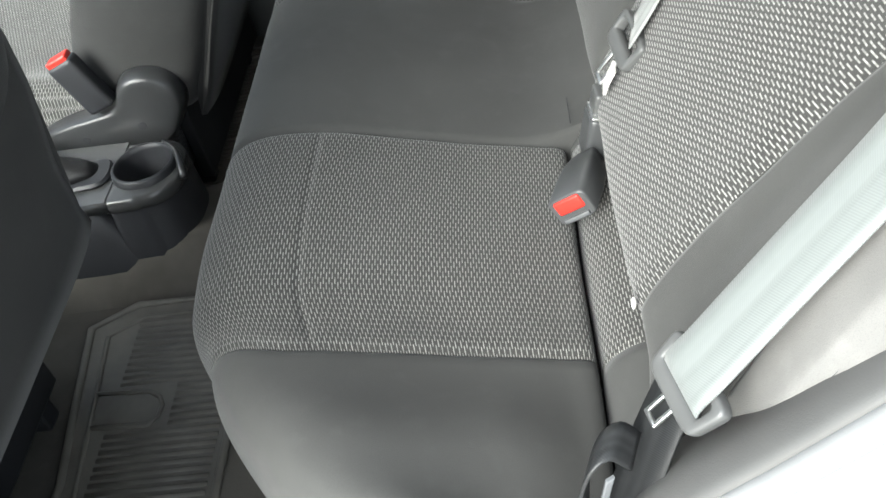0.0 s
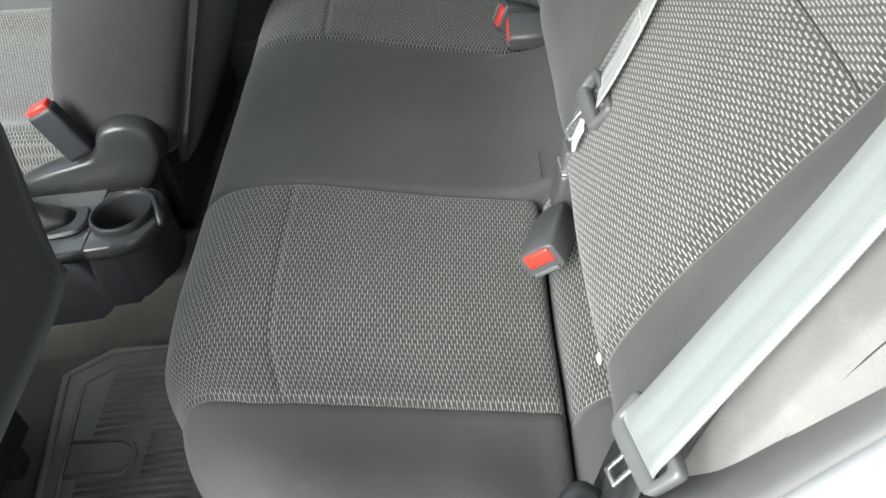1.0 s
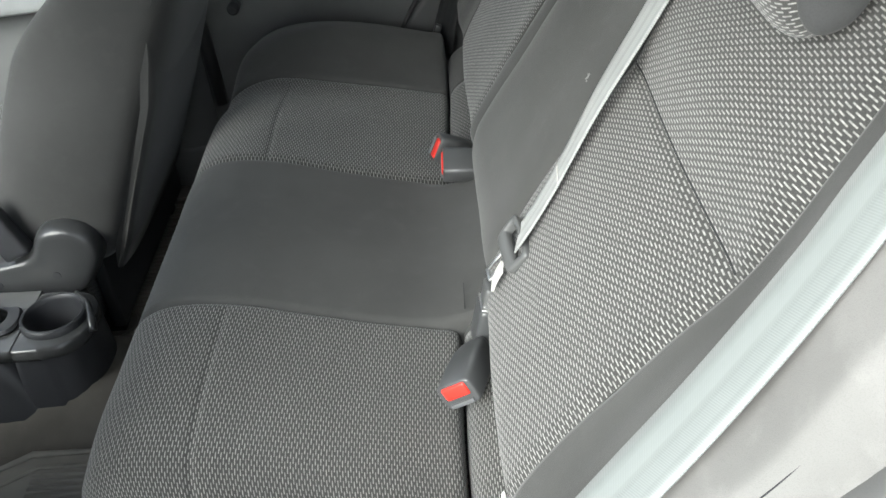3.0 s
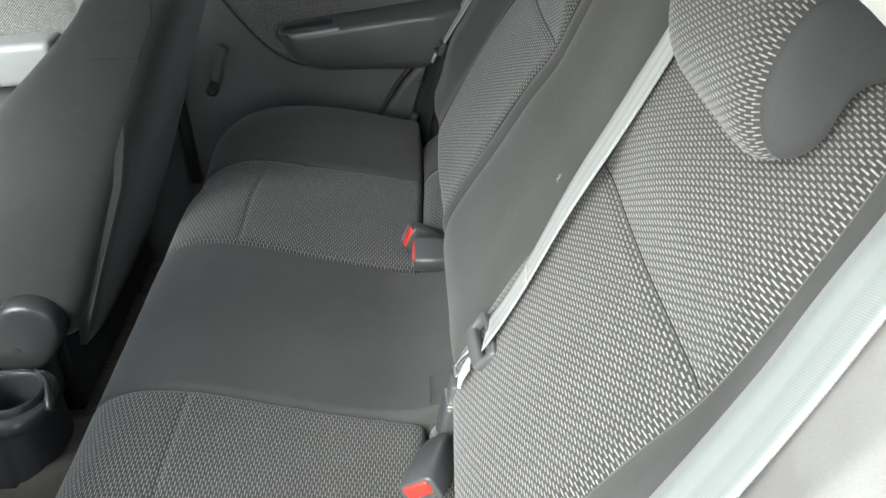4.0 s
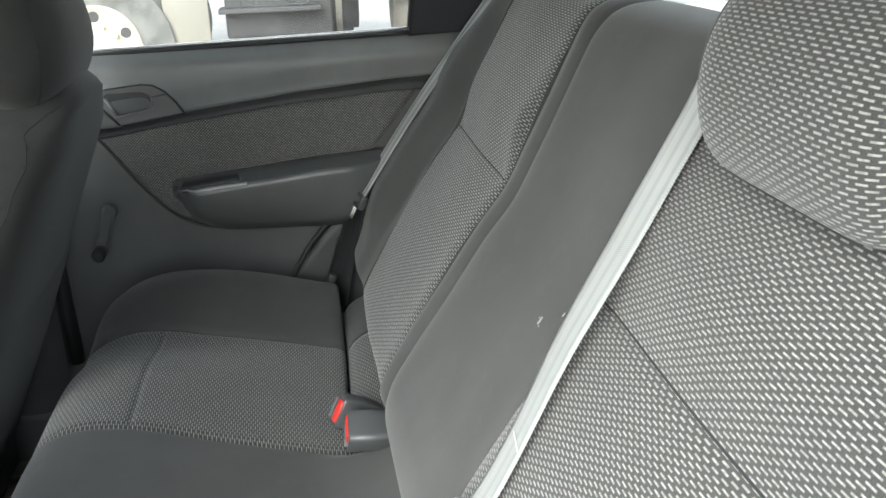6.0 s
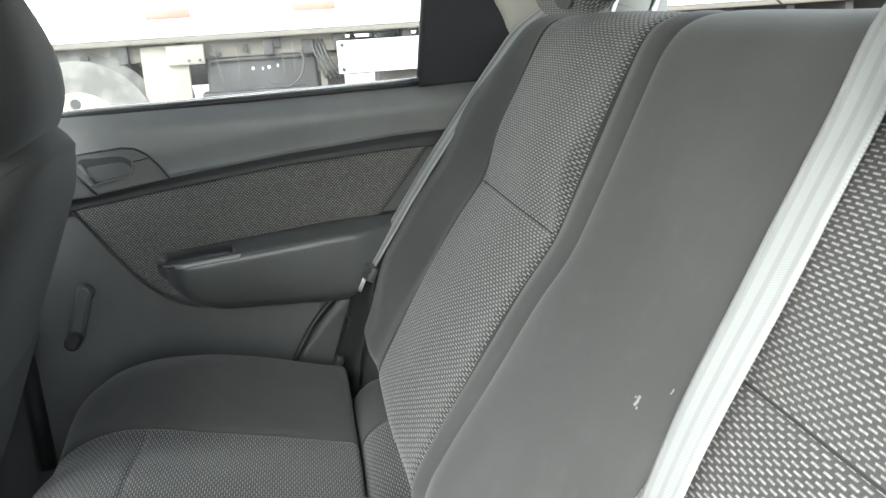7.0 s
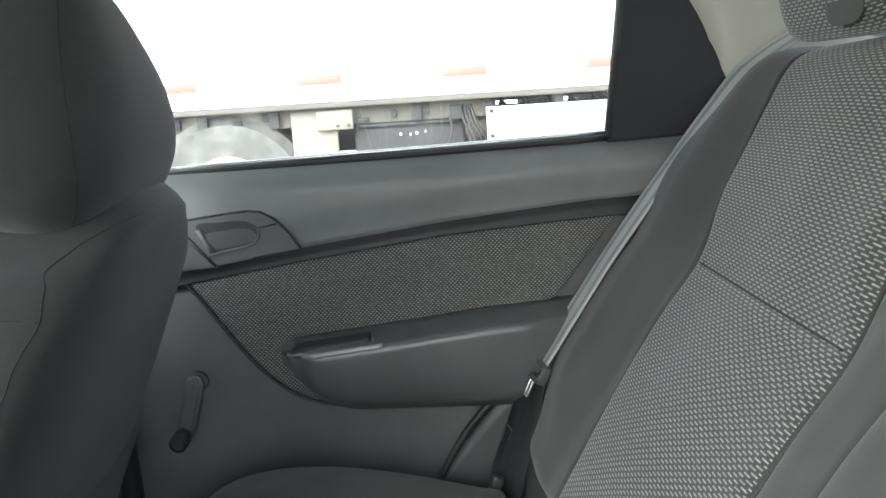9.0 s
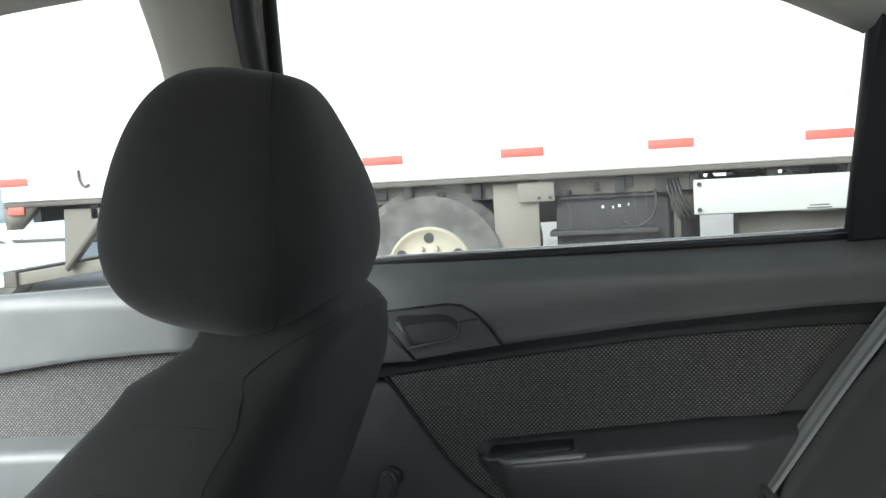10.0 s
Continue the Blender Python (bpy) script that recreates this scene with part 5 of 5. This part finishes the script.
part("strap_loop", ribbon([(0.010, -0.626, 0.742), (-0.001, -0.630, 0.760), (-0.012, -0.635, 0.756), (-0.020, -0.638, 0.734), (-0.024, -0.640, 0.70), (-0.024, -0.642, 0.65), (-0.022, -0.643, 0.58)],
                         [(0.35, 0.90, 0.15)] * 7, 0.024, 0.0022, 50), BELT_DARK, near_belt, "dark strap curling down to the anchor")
part("stitched_edge", ribbon([(-0.006, -0.648, 0.752), (-0.010, -0.650, 0.735), (-0.012, -0.651, 0.715), (-0.012, -0.652, 0.68)], [(0.9, 0.35, 0.2)] * 4, 0.005, 0.002, 20), GREY_PLASTIC, near_belt, "pale stitched edge of the strap")

far_belt = thing("seat_belt", "grey belt along the far side of the backrest", "seat belt", "seat belts")
part("webbing", ribbon([(0.40, 0.56, 1.10), (0.34, 0.585, 1.118), (0.276, 0.602, 1.084), (0.236, 0.617, 1.036), (0.185, 0.628, 0.968), (0.130, 0.632, 0.893), (0.082, 0.630, 0.824), (0.054, 0.626, 0.784), (0.046, 0.625, 0.773)],
                       [(0, 1, 0.1)] * 2 + [(-0.02, 0.97, 0.24), (-0.01, 0.98, 0.20), (0.0, 0.98, 0.17), (-0.05, 0.99, 0.07), (-0.09, 0.98, 0.0), (-0.11, 0.98, -0.02), (-0.14, 0.98, -0.06)], 0.046), BELT_RIBBED, far_belt)
tongue(far_belt, (0.036, 0.622, 0.756), (-0.42, -0.05, -0.85), (-0.22, 0.96, 0.05), (0.038, 0.024, 0.011), 0.020, BUCKLE, 0.008, 0.42)
# Darker than the belt above: shade of the side gap is coloured in.
part("lower_webbing", ribbon([(0.044, 0.632, 0.770), (0.034, 0.636, 0.735), (0.024, 0.639, 0.698), (0.012, 0.642, 0.660), (0.002, 0.645, 0.625), (-0.006, 0.646, 0.585)], [(-0.45, 0.86, 0.1)] * 2 + [(-0.78, 0.58, 0.20)] * 4, 0.046), BELT_DARK, far_belt, "lower webbing, gap shade put into its dark colour")
part("keeper", tube([(0.006, 0.618, 0.690), (0.010, 0.616, 0.700), (0.004, 0.617, 0.708), (0.001, 0.619, 0.697), (-0.002, 0.620, 0.688)], 0.0011, 6, 20), GREY_DARK, far_belt, "bent wire keeper")
part("anchor_plate", box((0.013, 0.010, 0.034), (-0.013, 0.622, 0.630), 0.004, (0, 22, 0), 3), GREY_DARK, far_belt, "grey plastic anchor cover")

# marks on the middle section and a pale chip at the foot of the insert
for zs, ys, r in (((0.8635, 0.8660, 0.8672, 0.8690), (-0.1150, -0.1158, -0.1148, -0.1152), 0.0012), ((0.8625, 0.8640), (-0.1190, -0.1186), 0.0008), ((0.8665, 0.8675), (-0.1112, -0.1116), 0.0007), ((0.8790, 0.8805, 0.8820), (-0.1370, -0.1373, -0.1368), 0.0007)):
    line = [back_point(float(np.interp(z, back_profile()[0][:150, 1], back_profile()[0][:150, 0])), z, y, "centre") for z, y in zip(zs, ys)]
    tagged(part("scuff_mark", tube(line, r, 8, 10), SCUFF), "small pale scuff on the backrest cloth", "mark")

tagged(part("worn_patch", blob((0.2382, 0.312, 1.118), (0.0008, 0.031, 0.014), 2.6, 24, 12), CLOTH), "dark worn oval patch on the headrest cloth", "mark")
tagged(part("paint_chip", blob((0.030, -0.460, 0.682), (0.002, 0.0016, 0.0068), 2.0, 12, 8), DIRT_MARK), "small white plastic clip at the backrest foot", "clip")

# ---- outside ----
tagged(part("ground", grid([[(x, y, 0.0) for y in np.linspace(-900, 900, 13)] for x in np.linspace(-900, 900, 13)]), GROUND), "dusty grey yard ground", "ground", kind="structure")

truck = thing("box_truck", "white box truck with red reflective tape and dusty undercarriage", "truck", at=(-1.18, 5.6, 0.0))
TM = Matrix.Translation((1.18, -5.6, 0))


def tr(name, bm, mat, parent=truck, label="", smooth=True):
    bm.transform(TM)
    return part(name, bm, mat, parent, label, smooth)


body_box = tr("box_body", box((12.1, 2.4, 2.55), (1.95, 6.23, 2.33), 0.02), TRUCK_WHITE, label="white freight box", smooth=False)
tr("lower_rail", box((12.1, 0.05, 0.035), (1.95, 5.07, 1.036), 0.008), TRUCK_GREY, body_box)
for i in range(9):
    tr("reflective_tape", box((0.25, 0.006, 0.052), (-4.02 + 0.838 * i, 5.029, 1.182), 0.001), TAPE, body_box, "red reflective tape")
for x in np.arange(-3.9, 7.9, 0.42):
    tr("cross_member", box((0.06, 2.2, 0.10), (x, 6.2, 0.965), 0.006), TRUCK_DARK, truck)
for y in (5.75, 6.65):
    tr("frame_rail", box((11.9, 0.09, 0.22), (1.95, y, 0.84), 0.01), TRUCK_DARK, truck)


def truck_wheel(x, y):
    w = tr("wheel", disc((x, y, 0.505), (0, 1, 0), 0.500, 0.27, 64, 0.05), TYRE, label="dusty truck tyre")
    rows = []
    for r, d in ((0.268, -0.134), (0.264, -0.152), (0.250, -0.155), (0.238, -0.142), (0.17, -0.139), (0.12, -0.150), (0.10, -0.175), (0.02, -0.178)):
        rows.append([(x + r * math.cos(a), y + d, 0.505 + r * math.sin(a)) for a in np.linspace(0, 2 * math.pi, 48, endpoint=False)])
    tr("rim", grid(rows + [[(x, y - 0.178, 0.505)] * 48], closed=True), RIM_CREAM, w, "cream painted steel rim")
    for k in range(6):
        a = k * math.pi / 3 + math.pi / 2
        tr("hand_hole", disc((x + 0.200 * math.cos(a), y - 0.139, 0.505 + 0.200 * math.sin(a)), (0, 1, 0), 0.032, 0.008, 16), TRUCK_DARK, w)
    for k in range(10):
        a = k * math.pi / 5
        tr("wheel_nut", disc((x + 0.145 * math.cos(a), y - 0.155, 0.505 + 0.145 * math.sin(a)), (0, 1, 0), 0.014, 0.030, 6), RIM_CREAM, w)
    return w


truck_wheel(-1.26, 5.22)
truck_wheel(-1.26, 5.56)
truck_wheel(-1.26, 7.0)
tr("axle", tube([(-1.26, 5.3, 0.505), (-1.26, 7.1, 0.505)], 0.08, 12), TRUCK_DARK)
for k in range(10):
    tr("rail_bolt", disc((-0.913 + 0.127 * k, 5.028, 1.030), (0, 1, 0), 0.008, 0.008, 6), TRUCK_GREY, body_box)
tr("mud_guard", box((0.27, 0.03, 0.52), (-0.727, 5.125, 0.745), 0.006), TRUCK_CREAM, label="dusty cream panel behind the wheel")
bracket = tr("bracket_plate", box((0.215, 0.02, 0.116), (-0.6025, 5.085, 0.947), 0.006), TRUCK_CREAM, label="cream bracket plate")
for x in (-0.586, -0.522):
    tr("bolt", disc((x, 5.073, 0.912), (0, 1, 0), 0.010, 0.010, 6), TRUCK_DARK, bracket)
tank = tr("air_tank", disc((0.02, 5.45, 0.72), (1, 0, 0), 0.23, 0.62, 40, 0.04), TRUCK_DARK, label="dark round tank under the box")
for x in (-0.2, 0.2):
    rows = [[(x + d, 5.45 + 0.236 * math.cos(a), 0.72 + 0.236 * math.sin(a)) for a in np.linspace(0, 2 * math.pi, 40, endpoint=False)] for d in (-0.02, 0.02)]
    tr("tank_strap", grid(rows, closed=True), TRUCK_GREY, tank)
tr("exhaust_pipe", tube([(0.15, 5.28, 0.865), (0.29, 5.28, 0.865)], 0.09, 24), TRUCK_CREAM)
for k in range(4):
    tr("air_hose", tube([(0.135 + 0.022 * k, 5.14, 0.985), (0.155 + 0.022 * k, 5.11, 0.90), (0.185 + 0.025 * k, 5.11, 0.82), (0.21 + 0.03 * k, 5.14, 0.75)], 0.008, 8, 16), TRUCK_DARK)
for x0, z0, x1, z1 in ((-0.45, 1.0, -0.39, 0.72), (-0.308, 1.0, -0.302, 0.72), (-0.042, 1.0, -0.036, 0.78), (0.022, 1.0, 0.026, 0.80)):
    tr("hanging_cable", tube([(x0, 5.10, z0), (x1, 5.095, z1)], 0.0020, 6), TRUCK_GREY)
tr("hose_loop", tube([(0.070, 5.10, 0.93), (0.083, 5.09, 0.86), (0.055, 5.09, 0.775), (-0.02, 5.09, 0.722), (-0.085, 5.09, 0.735), (-0.125, 5.10, 0.765)], 0.007, 8, 28), TRUCK_DARK)
unit = tr("compressor_box", box((0.66, 0.35, 0.46), (-0.17, 5.345, 0.755), 0.02), TRUCK_DARK, label="dark boxed unit under the floor")
for x, z, w_ in ((-0.224, 0.838, 0.014), (-0.165, 0.834, 0.008), (-0.128, 0.840, 0.015), (-0.075, 0.846, 0.008)):
    tr("fitting", box((w_, 0.012, 0.016), (x, 5.168, z), 0.003), TRUCK_WHITE, unit)
tr("unit_ledge", box((0.60, 0.05, 0.02), (-0.17, 5.17, 0.90), 0.004), TRUCK_DARK, unit)
beam = tr("underfloor_beam", box((2.4, 0.06, 0.115), (-0.85, 5.17, 0.972), 0.006), TRUCK_GREY, label="dusty beam under the box floor")
for k in range(12):
    tr("beam_clip", box((0.03 + 0.02 * (k % 3), 0.03, 0.025 + 0.02 * (k * 5 % 4)), (-1.92 + 0.185 * k, 5.13, 0.985 - 0.012 * (k * 3 % 5)), 0.005), TRUCK_DARK, beam)
tr("step_plate", box((0.62, 0.22, 0.03), (-0.22, 5.15, 0.70), 0.006), TRUCK_DARK)
for x in np.arange(0.36, 1.7, 0.14):
    tr("lattice_brace", tube([(x, 5.20, 1.04), (x + 0.07, 5.20, 0.95)], 0.010, 6), TRUCK_DARK)
    tr("lattice_brace", tube([(x + 0.05, 5.26, 1.04), (x + 0.02, 5.26, 0.95)], 0.014, 6), TRUCK_DARK)
tr("lattice_bar", box((1.5, 0.04, 0.018), (1.05, 5.22, 1.008), 0.004), TRUCK_DARK)
skirt = tr("side_skirt", box((1.5, 0.05, 0.195), (1.036, 5.06, 0.872), 0.006), SKIRT_PAINT, label="pale grey side skirt panel")
for z in (0.80, 0.945):
    tr("bolt", disc((0.315, 5.03, z), (0, 1, 0), 0.013, 0.012, 6), TRUCK_DARK, skirt)
for k, (w_, z_) in enumerate(((0.10, 0.80), (0.13, 0.785), (0.20, 0.770))):
    tr("lettering_bar", box((w_, 0.002, 0.006), (0.95, 5.034, z_), 0.0), TRUCK_GREY, skirt)
tr("spare_tank", disc((1.1, 5.4, 0.66), (1, 0, 0), 0.20, 1.1, 32, 0.03), TRUCK_GREY)
# tail: angled hangers, bumper arm and tail lamp
for y in (5.10, 7.0):
    tr("bumper_hanger", slab([(-3.70, 0.99), (-3.43, 0.99), (-3.43, 0.885), (-3.68, 0.61), (-3.73, 0.60)], "y", y, y + 0.05, 0.004), TRUCK_CREAM)
    tr("hanger_brace", tube([(-3.40, y - 0.02, 0.93), (-3.70, y - 0.02, 0.595)], 0.018, 8), TRUCK_GREY)
    tr("bumper_arm", box((0.66, 0.07, 0.085), (-3.80, y + 0.06, 0.575), 0.008, (0, -7, 0)), TRUCK_CREAM)
    tr("hanger_column", box((0.08, 0.07, 0.36), (-3.46, y + 0.10, 0.71), 0.006), TRUCK_GREY)
tr("bumper_beam", box((0.10, 2.1, 0.11), (-4.15, 6.15, 0.54), 0.01), TRUCK_GREY)
tail = tr("tail_post", slab([(-4.12, 1.03), (-3.86, 1.03), (-4.03, 0.872), (-4.11, 0.872)], "y", 5.06, 5.14, 0.006), TRUCK_CREAM)
tr("tail_lamp", box((0.12, 0.02, 0.055), (-4.01, 5.052, 0.995), 0.006), TAPE, tail, "red tail lamp")
tr("latch_hook", tube([(-3.52, 5.02, 1.24), (-3.51, 5.015, 1.17), (-3.48, 5.015, 1.13), (-3.45, 5.02, 1.145)], 0.008, 8, 16), TRUCK_GREY, body_box)

suv = thing("parked_car", "pale blue and white utility vehicle parked behind the truck", "car", at=(-7.95, 9.08, 0.0))
SM = Matrix.Translation((5.6, -10.0, 0))


def su(name, bm, mat, parent=suv, label=""):
    bm.transform(SM)
    return part(name, bm, mat, parent, label)


su("body", box((4.4, 1.75, 0.56), (-5.6, 10.0, 0.53), 0.09, segments=4), SUV_PAINT)
su("cabin", box((2.7, 1.6, 0.66), (-5.9, 10.0, 1.09), 0.14, segments=4), BODY_WHITE)
su("trim_strip", box((4.3, 0.02, 0.03), (-5.6, 9.12, 0.62), 0.005), TRUCK_GREY)
su("fuel_flap", box((0.20, 0.015, 0.12), (-4.05, 9.123, 0.70), 0.006), BODY_WHITE)
for x in (-6.9, -4.3):
    w = su("wheel", disc((x, 9.28, 0.31), (0, 1, 0), 0.31, 0.24, 40, 0.04), TYRE)
    su("rim", disc((x, 9.155, 0.31), (0, 1, 0), 0.18, 0.02, 24, 0.005), CHROME, w)
    rows = [[(x + r * math.cos(a), 9.115 + d, 0.31 + r * math.sin(a)) for a in np.linspace(-0.15, math.pi + 0.15, 24)] for r, d in ((0.33, 0.02), (0.345, -0.02), (0.385, -0.02), (0.40, 0.02))]
    su("wheel_arch", grid(rows), BODY_WHITE)
yard = thing("yard_wall", "long pale wall closing the yard", "wall", kind="structure", at=(0, 30, 0))
part("wall_panel", box((120, 0.3, 5.0), (0, 0, 2.5), 0.0), TRUCK_WHITE, yard, smooth=False)
